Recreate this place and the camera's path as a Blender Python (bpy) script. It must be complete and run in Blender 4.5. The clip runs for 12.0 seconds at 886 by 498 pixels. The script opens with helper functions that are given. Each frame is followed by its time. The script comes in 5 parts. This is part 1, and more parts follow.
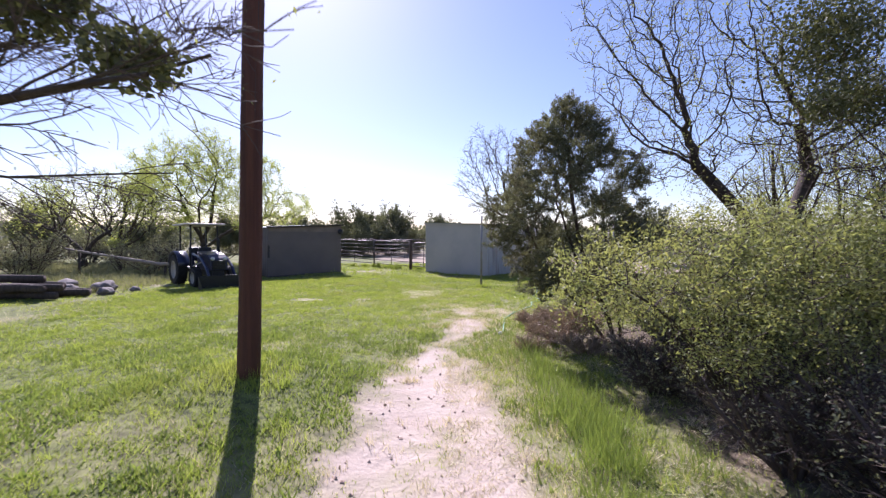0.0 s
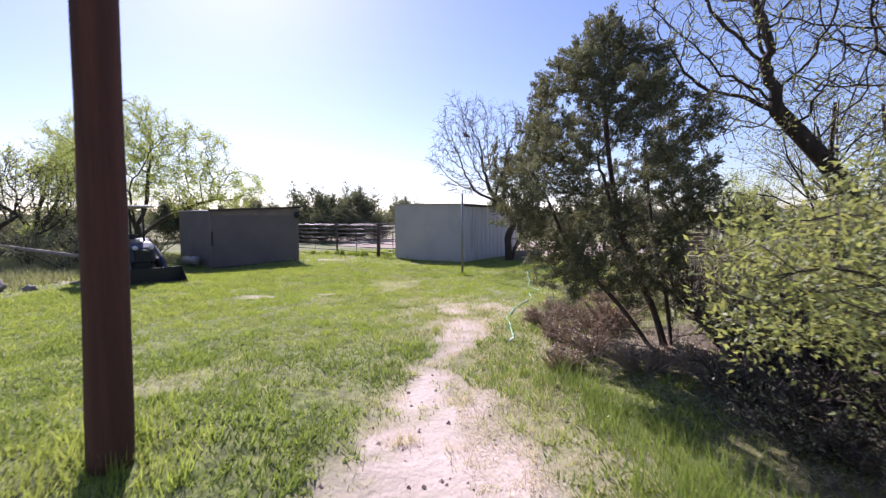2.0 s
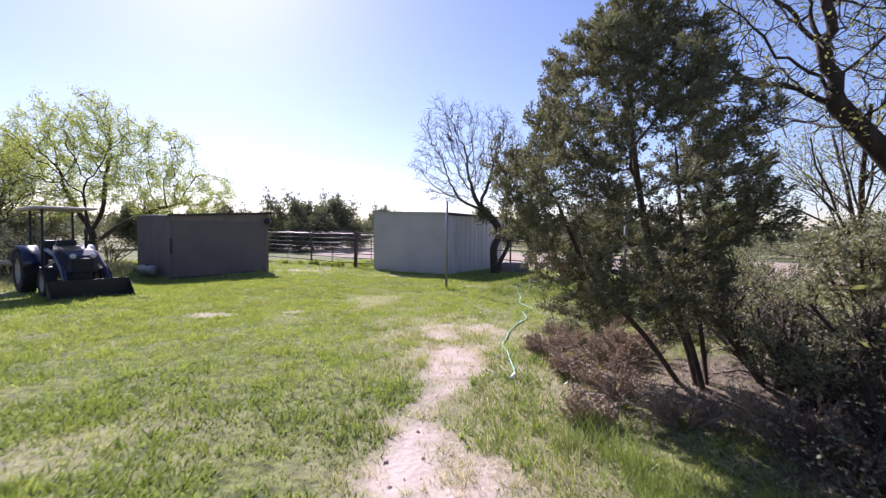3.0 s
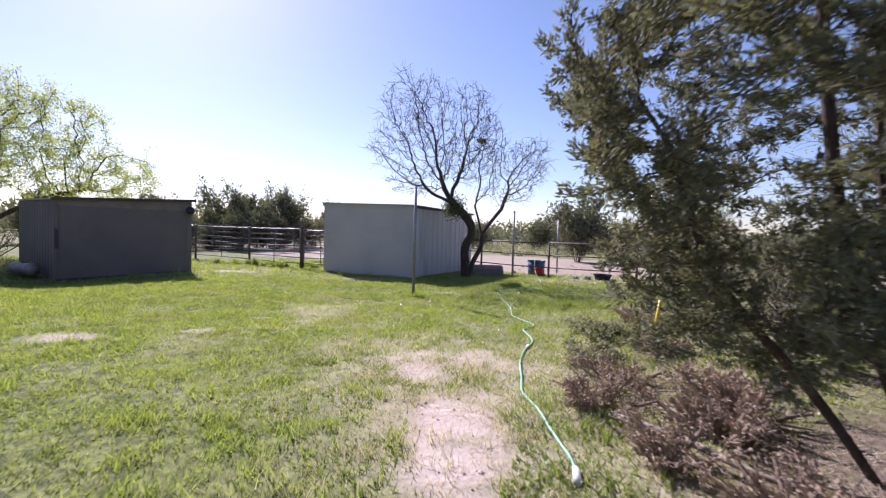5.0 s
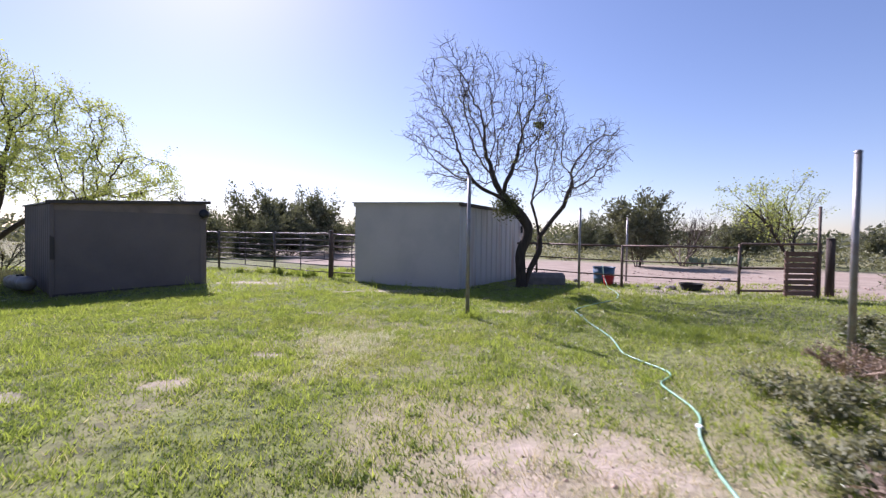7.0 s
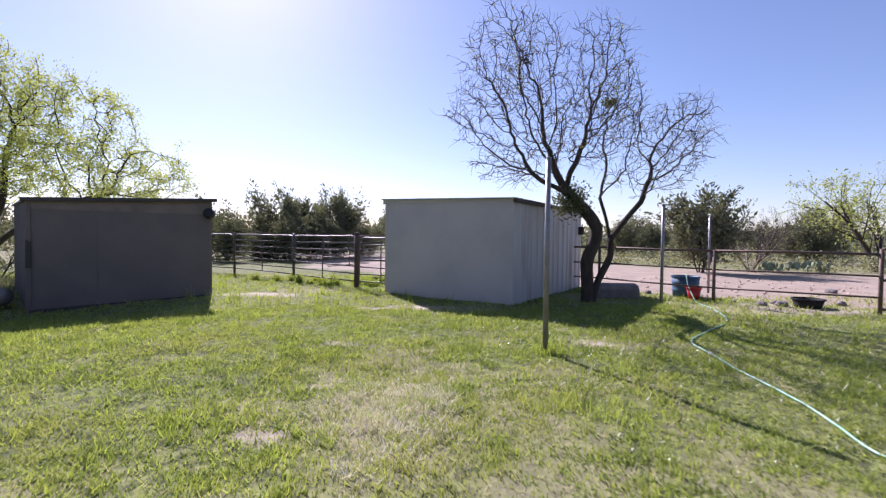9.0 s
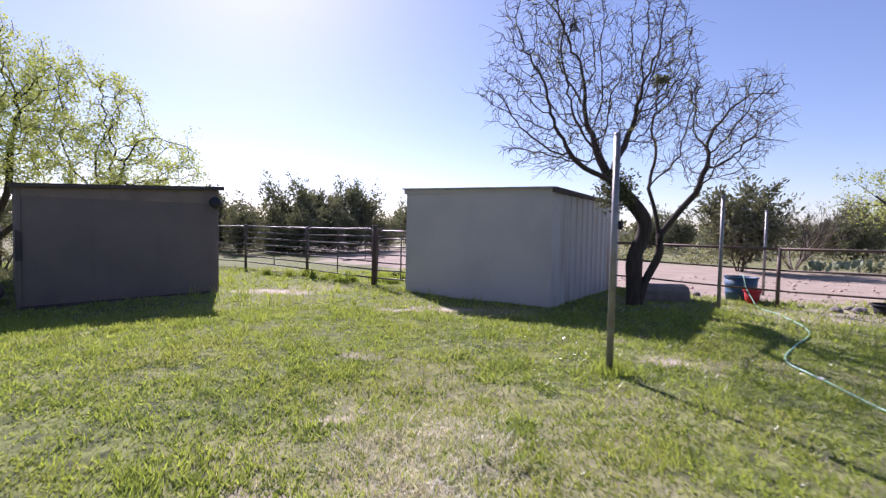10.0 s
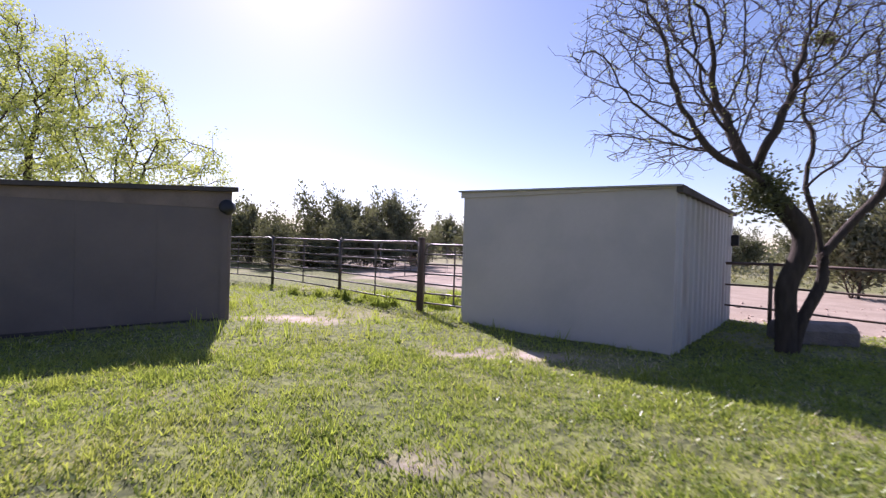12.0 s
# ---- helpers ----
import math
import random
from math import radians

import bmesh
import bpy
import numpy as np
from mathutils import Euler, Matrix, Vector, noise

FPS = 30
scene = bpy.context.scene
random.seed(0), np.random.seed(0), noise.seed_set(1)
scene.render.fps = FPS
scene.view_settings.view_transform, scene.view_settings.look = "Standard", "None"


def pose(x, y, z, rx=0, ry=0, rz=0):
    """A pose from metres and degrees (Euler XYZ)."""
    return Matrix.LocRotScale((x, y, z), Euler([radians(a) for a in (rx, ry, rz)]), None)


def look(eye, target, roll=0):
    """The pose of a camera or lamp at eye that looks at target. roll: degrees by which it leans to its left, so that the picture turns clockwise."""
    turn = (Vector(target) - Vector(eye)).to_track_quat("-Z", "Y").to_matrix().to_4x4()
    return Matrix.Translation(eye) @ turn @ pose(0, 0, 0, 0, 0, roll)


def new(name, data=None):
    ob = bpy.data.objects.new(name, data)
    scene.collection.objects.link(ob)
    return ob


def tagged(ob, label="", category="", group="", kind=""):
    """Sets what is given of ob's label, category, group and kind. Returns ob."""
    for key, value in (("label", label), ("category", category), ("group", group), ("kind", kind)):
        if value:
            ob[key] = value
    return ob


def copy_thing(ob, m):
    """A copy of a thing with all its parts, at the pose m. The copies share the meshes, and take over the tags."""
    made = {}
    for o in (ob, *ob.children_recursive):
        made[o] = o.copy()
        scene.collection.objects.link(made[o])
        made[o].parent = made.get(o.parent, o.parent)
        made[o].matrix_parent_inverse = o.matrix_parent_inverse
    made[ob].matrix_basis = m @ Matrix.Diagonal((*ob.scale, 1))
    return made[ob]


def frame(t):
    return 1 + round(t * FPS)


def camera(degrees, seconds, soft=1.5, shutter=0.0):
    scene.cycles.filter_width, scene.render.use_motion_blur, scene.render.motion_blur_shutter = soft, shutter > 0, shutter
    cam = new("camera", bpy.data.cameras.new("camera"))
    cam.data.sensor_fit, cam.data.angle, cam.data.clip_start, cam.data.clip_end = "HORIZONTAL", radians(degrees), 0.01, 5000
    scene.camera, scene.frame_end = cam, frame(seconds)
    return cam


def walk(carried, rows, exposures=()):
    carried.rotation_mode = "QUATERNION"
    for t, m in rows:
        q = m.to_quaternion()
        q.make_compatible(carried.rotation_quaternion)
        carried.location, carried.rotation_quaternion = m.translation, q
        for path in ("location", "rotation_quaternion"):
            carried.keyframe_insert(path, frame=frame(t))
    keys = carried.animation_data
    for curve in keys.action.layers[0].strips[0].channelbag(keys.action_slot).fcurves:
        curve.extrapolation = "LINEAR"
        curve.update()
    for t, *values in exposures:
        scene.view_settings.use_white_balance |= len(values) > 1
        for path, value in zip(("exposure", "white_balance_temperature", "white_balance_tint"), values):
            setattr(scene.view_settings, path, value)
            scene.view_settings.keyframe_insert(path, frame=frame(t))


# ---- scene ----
import collections

cam = camera(90.7, 12.0, soft=1.3, shutter=0.4)
PATH = [
    (0, (1.043, -0.354, 1.831), (1.01, 1.645, 1.771), 0.4),
    (0.5, (0.89, 0.169, 1.792), (0.911, 2.168, 1.714), 0.3),
    (1, (0.783, 0.75, 1.744), (0.842, 2.747, 1.641), 0.2),
    (1.5, (0.687, 1.272, 1.71), (0.783, 3.266, 1.589), 0.2),
    (2, (0.641, 1.818, 1.703), (0.773, 3.81, 1.575), -0.3),
    (2.5, (0.608, 2.369, 1.708), (0.785, 4.358, 1.6), 0.1),
    (4.5, (0.665, 4.847, 1.515), (1.049, 6.809, 1.465), 1.3),
    (5, (0.628, 5.472, 1.454), (1.055, 7.425, 1.388), 1.6),
    (5.5, (0.631, 6.115, 1.484), (1.065, 8.065, 1.393), 1.6),
    (6, (0.63, 6.74, 1.452), (1.036, 8.696, 1.36), 1.6),
    (6.5, (0.622, 7.308, 1.45), (0.969, 9.276, 1.369), 1.1),
    (7, (0.579, 7.878, 1.418), (0.862, 9.857, 1.367), 0.8),
    (9, (0.287, 10.159, 1.47), (0.465, 12.15, 1.422), 0.7),
    (9.5, (0.174, 10.684, 1.469), (0.326, 12.677, 1.401), 0.9),
    (10, (0.061, 11.226, 1.458), (0.179, 13.221, 1.382), 1.2),
    (10.5, (-0.069, 11.801, 1.447), (0.018, 13.798, 1.375), 1.5),
    (11, (-0.184, 12.336, 1.468), (-0.126, 14.334, 1.405), 1.6),
    (11.5, (-0.299, 12.914, 1.484), (-0.28, 14.913, 1.439), 1.6),
    (12, (-0.437, 13.542, 1.436), (-0.473, 15.541, 1.423), 1.8),
]
walk(cam, [(t, look(eye, target, roll)) for t, eye, target, roll in PATH],
     exposures=((0, 0.95, 5850, 33), (2.7, 0.95, 5850, 33), (7, 0.85, 5850, 34), (10, 0.89, 5900, 36), (12, 0.98, 6050, 38)))

# ---- world, sun ----
SUN_TO = Vector((-0.365, 0.93, 0.0)).normalized()
SUN_ELEV = radians(39.0)
world = bpy.data.worlds.new("sky_world")
scene.world = world
world.use_nodes = True
wn = world.node_tree.nodes
sky = wn.new("ShaderNodeTexSky")
sky.sky_type = "NISHITA"
sky.sun_disc = False
sky.sun_elevation = SUN_ELEV
sky.sun_rotation = math.atan2(SUN_TO.x, SUN_TO.y)
sky.air_density, sky.dust_density, sky.ozone_density = 1.0, 0.42, 1.5
wn["Background"].inputs["Strength"].default_value = 0.075
world.node_tree.links.new(sky.outputs["Color"], wn["Background"].inputs["Color"])
sun = new("sun", bpy.data.lights.new("sun", "SUN"))
sun.data.energy, sun.data.angle, sun.data.color = 5.2, radians(0.53), (1.0, 0.965, 0.91)
to_sun = SUN_TO * math.cos(SUN_ELEV) + Vector((0, 0, math.sin(SUN_ELEV)))
sun.matrix_world = look(to_sun * 60, (0, 0, 0))


# ---- materials ----
def mat(name, base, rough=0.8, vary=0.25, scale=6.0, fine=60.0, bump=0.3, metal=0.0, second=None, stain=None, stain_scale=1.5,
        stain_amount=0.5, stretch=(1, 1, 1), trans=0.0, per="", spec=0.4, dist=0.01):
    """Two scales of variation, an optional second colour in blotches, an optional stain, relief, and light let through."""
    m = bpy.data.materials.new(name)
    m.use_nodes = True
    nt = m.node_tree
    n, l = nt.nodes, nt.links
    b = n["Principled BSDF"]
    b.inputs["Roughness"].default_value = rough
    b.inputs["Metallic"].default_value = metal
    b.inputs["Specular IOR Level"].default_value = spec
    co = n.new("ShaderNodeTexCoord")
    mp = n.new("ShaderNodeMapping")
    mp.inputs["Scale"].default_value = stretch
    l.new(co.outputs["Object"], mp.inputs["Vector"])

    def noise_tex(s, detail=4):
        t = n.new("ShaderNodeTexNoise")
        t.inputs["Scale"].default_value = s
        t.inputs["Detail"].default_value = detail
        l.new(mp.outputs[0], t.inputs["Vector"])
        return t

    def ramp(sock, lo, hi):
        r = n.new("ShaderNodeMapRange")
        r.inputs["From Min"].default_value, r.inputs["From Max"].default_value = lo, hi
        l.new(sock, r.inputs["Value"])
        return r.outputs[0]

    def mix(fac, a, c, mode="MIX"):
        x = n.new("ShaderNodeMix")
        x.data_type, x.blend_type = "RGBA", mode
        for key, val in ((0, fac), (6, a), (7, c)):
            if hasattr(val, "default_value"):
                l.new(val, x.inputs[key])
            else:
                x.inputs[key].default_value = (*val, 1) if isinstance(val, tuple) else val
        return x.outputs[2]

    big, small = noise_tex(scale), noise_tex(fine, 3)
    col = mix(ramp(big.outputs["Fac"], 0.35, 0.65), base, second or tuple(c * (1 - vary) for c in base))
    if per:
        src = n.new("ShaderNodeNewGeometry").outputs["Random Per Island"] if per == "island" else n.new("ShaderNodeObjectInfo").outputs["Random"]
        col = mix(ramp(src, -0.2, 1.2), col, tuple(c * (1 + 2.0 * vary) for c in base))
    col = mix(ramp(small.outputs["Fac"], 0.2, 0.8), mix(1.0, col, (1 - vary * 0.6,) * 3, "MULTIPLY"), col)
    if stain:
        st = noise_tex(stain_scale, 6)
        f = n.new("ShaderNodeMath")
        f.operation = "MULTIPLY"
        l.new(ramp(st.outputs["Fac"], 0.5, 0.7), f.inputs[0])
        f.inputs[1].default_value = stain_amount
        col = mix(f.outputs[0], col, stain)
    l.new(col, b.inputs["Base Color"])
    if bump:
        bp = n.new("ShaderNodeBump")
        bp.inputs["Strength"].default_value = bump
        bp.inputs["Distance"].default_value = dist
        l.new(small.outputs["Fac"], bp.inputs["Height"])
        l.new(bp.outputs[0], b.inputs["Normal"])
    if trans:
        tr = n.new("ShaderNodeBsdfTranslucent")
        l.new(mix(1.0, col, (1.25, 1.2, 0.7), "MULTIPLY"), tr.inputs["Color"])
        mx = n.new("ShaderNodeMixShader")
        mx.inputs[0].default_value = trans
        l.new(b.outputs[0], mx.inputs[1])
        l.new(tr.outputs[0], mx.inputs[2])
        l.new(mx.outputs[0], n["Material Output"].inputs["Surface"])
    return m


M_BARK = mat("mesquite_bark", (0.085, 0.065, 0.05), 0.95, 0.4, 5, 40, 0.6, stretch=(3, 3, 0.6), dist=0.02)
M_TWIG = mat("twig_bark", (0.11, 0.08, 0.065), 0.9, 0.3, 8, 60, 0.2)
M_JBARK = mat("juniper_bark", (0.12, 0.085, 0.065), 0.95, 0.4, 8, 60, 0.6, stretch=(4, 4, 0.4), dist=0.02)
M_JLEAF = mat("juniper_foliage", (0.115, 0.125, 0.08), 0.7, 0.4, 2, 30, 0, trans=0.36, per="island", second=(0.1, 0.078, 0.052))
M_FARLEAF = mat("far_juniper_foliage", (0.13, 0.14, 0.09), 0.8, 0.35, 0.6, 8, 0, trans=0.3, per="island")
M_GLEAF = mat("fresh_mesquite_leaf", (0.32, 0.37, 0.11), 0.6, 0.2, 1, 20, 0, trans=0.5, per="island")
M_BLEAF = mat("shrub_leaf", (0.21, 0.24, 0.095), 0.55, 0.3, 1.5, 20, 0, trans=0.5, per="island", second=(0.24, 0.23, 0.1))
M_MIST = mat("mistletoe_leaf", (0.10, 0.11, 0.05), 0.7, 0.3, 3, 30, 0, trans=0.25, per="island")
M_SAGE = mat("grey_shrub_leaf", (0.22, 0.225, 0.14), 0.8, 0.3, 2, 20, 0, trans=0.3, per="island")
M_DRY = mat("dry_twigs", (0.27, 0.205, 0.15), 0.9, 0.35, 3, 30, 0, trans=0.15, per="island")
M_STICK = mat("bleached_stick", (0.34, 0.28, 0.22), 0.9, 0.3, 6, 50, 0.4)
M_GRASS = mat("grass_blade", (0.215, 0.265, 0.06), 0.38, 0.5, 0.9, 4, 0, trans=0.55, per="island", second=(0.13, 0.195, 0.045), stain=(0.28, 0.27, 0.11), stain_scale=0.6, stain_amount=0.4)
M_STRAW = mat("straw_blade", (0.48, 0.43, 0.32), 0.7, 0.35, 0.7, 6, 0, trans=0.35, per="island")
M_DEAD = mat("bleached_grass", (0.58, 0.55, 0.47), 0.6, 0.3, 2.0, 12, 0, trans=0.3, per="island")
M_WEED = mat("weed_leaf", (0.17, 0.23, 0.06), 0.36, 0.3, 1, 10, 0, trans=0.4, per="island")
M_POLE = mat("utility_pole_wood", (0.135, 0.055, 0.035), 0.85, 0.35, 2.5, 25, 0.7, stretch=(5, 5, 0.25), second=(0.085, 0.036, 0.026), dist=0.015)
M_SHED = mat("painted_sheet_metal", (0.172, 0.138, 0.12), 0.62, 0.12, 1.2, 18, 0.15, stain=(0.115, 0.1, 0.095), stain_scale=1.1, stain_amount=0.6)
M_SHED2 = mat("pale_sheet_metal", (0.5, 0.458, 0.418), 0.58, 0.08, 0.9, 15, 0.12, stain=(0.39, 0.365, 0.345), stain_scale=0.9, stain_amount=0.6)
M_RIB = mat("ribbed_sheet_metal", (0.52, 0.51, 0.5), 0.5, 0.1, 1.0, 12, 0.1, stain=(0.26, 0.15, 0.1), stain_scale=3.2, stain_amount=0.75, stretch=(1, 1, 0.08))
M_BAND = mat("weathered_band", (0.24, 0.185, 0.15), 0.75, 0.25, 2.0, 30, 0.2, stain=(0.27, 0.2, 0.16), stain_scale=2.5)
M_TRIM = mat("dark_roof_edge", (0.09, 0.075, 0.065), 0.8, 0.3, 3, 40, 0.3)
M_ROOF = mat("roof_metal", (0.36, 0.37, 0.36), 0.45, 0.2, 1, 20, 0.1, stain=(0.22, 0.15, 0.1))
M_PIPE = mat("galvanised_pipe", (0.32, 0.31, 0.3), 0.45, 0.25, 4, 60, 0.2, metal=0.5, stain=(0.2, 0.12, 0.08), stain_scale=7, stain_amount=0.5)
M_RAIL = mat("rusty_pipe", (0.16, 0.115, 0.09), 0.65, 0.35, 6, 60, 0.4, metal=0.3, stain=(0.24, 0.12, 0.07), stain_scale=6)
M_PANEL = mat("grey_panel_tube", (0.12, 0.11, 0.105), 0.45, 0.3, 5, 50, 0.2, metal=0.45, stain=(0.2, 0.11, 0.07), stain_scale=5)
M_WOODPOST = mat("weathered_post_wood", (0.1, 0.075, 0.06), 0.9, 0.4, 5, 40, 0.7, stretch=(4, 4, 0.4), dist=0.015)
M_PLANK = mat("brown_slat_wood", (0.17, 0.1, 0.075), 0.85, 0.35, 4, 40, 0.5, per="object")
M_BLUE = mat("blue_paint", (0.007, 0.011, 0.045), 0.3, 0.2, 5, 60, 0.05, spec=0.6)
M_BLACK = mat("black_metal", (0.02, 0.02, 0.022), 0.5, 0.3, 5, 50, 0.15)
M_TYRE = mat("tyre_rubber", (0.025, 0.024, 0.023), 0.85, 0.3, 8, 60, 0.4)
M_RIM = mat("pale_wheel_rim", (0.4, 0.38, 0.34), 0.5, 0.2, 6, 50, 0.1)
M_CANOPY = mat("pale_canopy", (0.55, 0.5, 0.44), 0.6, 0.15, 3, 40, 0.1)
M_LAMP = mat("headlamp_glass", (0.6, 0.6, 0.58), 0.15, 0.1, 10, 50, 0)
M_TUB = mat("blue_plastic", (0.05, 0.13, 0.22), 0.5, 0.25, 4, 40, 0.1, stain=(0.18, 0.2, 0.22), stain_scale=5, stain_amount=0.5)
M_RED = mat("red_plastic", (0.5, 0.03, 0.03), 0.4, 0.2, 5, 40, 0.05)
M_HOSE = mat("green_hose", (0.26, 0.48, 0.33), 0.4, 0.15, 8, 60, 0.05, stain=(0.5, 0.62, 0.52), stain_scale=3, stain_amount=0.5)
M_WHITE = mat("white_plastic", (0.75, 0.76, 0.74), 0.45, 0.1, 5, 40, 0.05)
M_YELLOW = mat("yellow_plastic", (0.75, 0.52, 0.03), 0.45, 0.15, 5, 40, 0.05)
M_WIRE = mat("steel_strand", (0.22, 0.22, 0.22), 0.5, 0.2, 20, 80, 0, metal=0.6)
M_STONE = mat("grey_stone", (0.25, 0.22, 0.2), 0.9, 0.3, 4, 30, 0.6, dist=0.03)
M_CACTUS = mat("prickly_pear_pad", (0.2, 0.24, 0.14), 0.6, 0.25, 3, 30, 0.2, per="island")


def ground_material():
    m = bpy.data.materials.new("pasture_soil")
    m.use_nodes = True
    n, l = m.node_tree.nodes, m.node_tree.links
    b = n["Principled BSDF"]
    b.inputs["Roughness"].default_value = 0.95
    b.inputs["Specular IOR Level"].default_value = 0.15
    co = n.new("ShaderNodeTexCoord")

    def tex(s, detail=5):
        t = n.new("ShaderNodeTexNoise")
        t.inputs["Scale"].default_value, t.inputs["Detail"].default_value = s, detail
        l.new(co.outputs["Object"], t.inputs["Vector"])
        return t.outputs["Fac"]

    def rng_map(sock, lo, hi):
        r = n.new("ShaderNodeMapRange")
        r.inputs["From Min"].default_value, r.inputs["From Max"].default_value = lo, hi
        l.new(sock, r.inputs["Value"])
        return r.outputs[0]

    def mix(f, a, c):
        x = n.new("ShaderNodeMix")
        x.data_type = "RGBA"
        l.new(f, x.inputs[0])
        for k, v in ((6, a), (7, c)):
            if isinstance(v, tuple):
                x.inputs[k].default_value = (*v, 1)
            else:
                l.new(v, x.inputs[k])
        return x.outputs[2]

    def attr(name):
        a = n.new("ShaderNodeAttribute")
        a.attribute_name = name
        return a.outputs["Fac"]

    green = mix(rng_map(tex(0.5), 0.35, 0.65), (0.17, 0.195, 0.06), (0.21, 0.22, 0.08))
    green = mix(rng_map(tex(9), 0.4, 0.65), green, (0.06, 0.07, 0.03))
    green = mix(rng_map(tex(30, 3), 0.56, 0.76), green, (0.05, 0.056, 0.026))
    dry = mix(rng_map(tex(6), 0.35, 0.65), (0.33, 0.285, 0.18), (0.24, 0.22, 0.12))
    sand = mix(rng_map(tex(2.2), 0.3, 0.7), (0.47, 0.395, 0.325), (0.39, 0.315, 0.255))
    sand = mix(rng_map(tex(26, 3), 0.62, 0.8), sand, (0.36, 0.26, 0.19))
    sand = mix(rng_map(tex(90, 2), 0.6, 0.85), sand, (0.68, 0.56, 0.46))
    col = mix(attr("dry"), green, dry)
    # litter brown, made darker to stand in for shade under the brush
    shaded_mould = mix(rng_map(tex(14), 0.35, 0.65), (0.09, 0.068, 0.05), (0.18, 0.14, 0.105))
    col = mix(attr("shaded_mould"), col, shaded_mould)
    tan = mix(rng_map(tex(1.1), 0.35, 0.65), (0.345, 0.28, 0.215), (0.28, 0.225, 0.17))
    tan = mix(rng_map(tex(12, 4), 0.55, 0.75), tan, (0.24, 0.18, 0.135))
    col = mix(attr("sand"), col, mix(attr("yard"), sand, tan))
    l.new(col, b.inputs["Base Color"])
    bp = n.new("ShaderNodeBump")
    bp.inputs["Strength"].default_value, bp.inputs["Distance"].default_value = 0.38, 0.04
    vo = n.new("ShaderNodeTexVoronoi")
    vo.inputs["Scale"].default_value = 7.0
    l.new(co.outputs["Object"], vo.inputs["Vector"])
    pit = n.new("ShaderNodeMath")
    pit.operation = "MULTIPLY_ADD"
    l.new(rng_map(vo.outputs["Distance"], 0.15, 0.5), pit.inputs[0])
    pit.inputs[1].default_value = 0.35
    l.new(tex(22, 6), pit.inputs[2])
    l.new(pit.outputs[0], bp.inputs["Height"])
    l.new(bp.outputs[0], b.inputs["Normal"])
    return m


M_GROUND = ground_material()


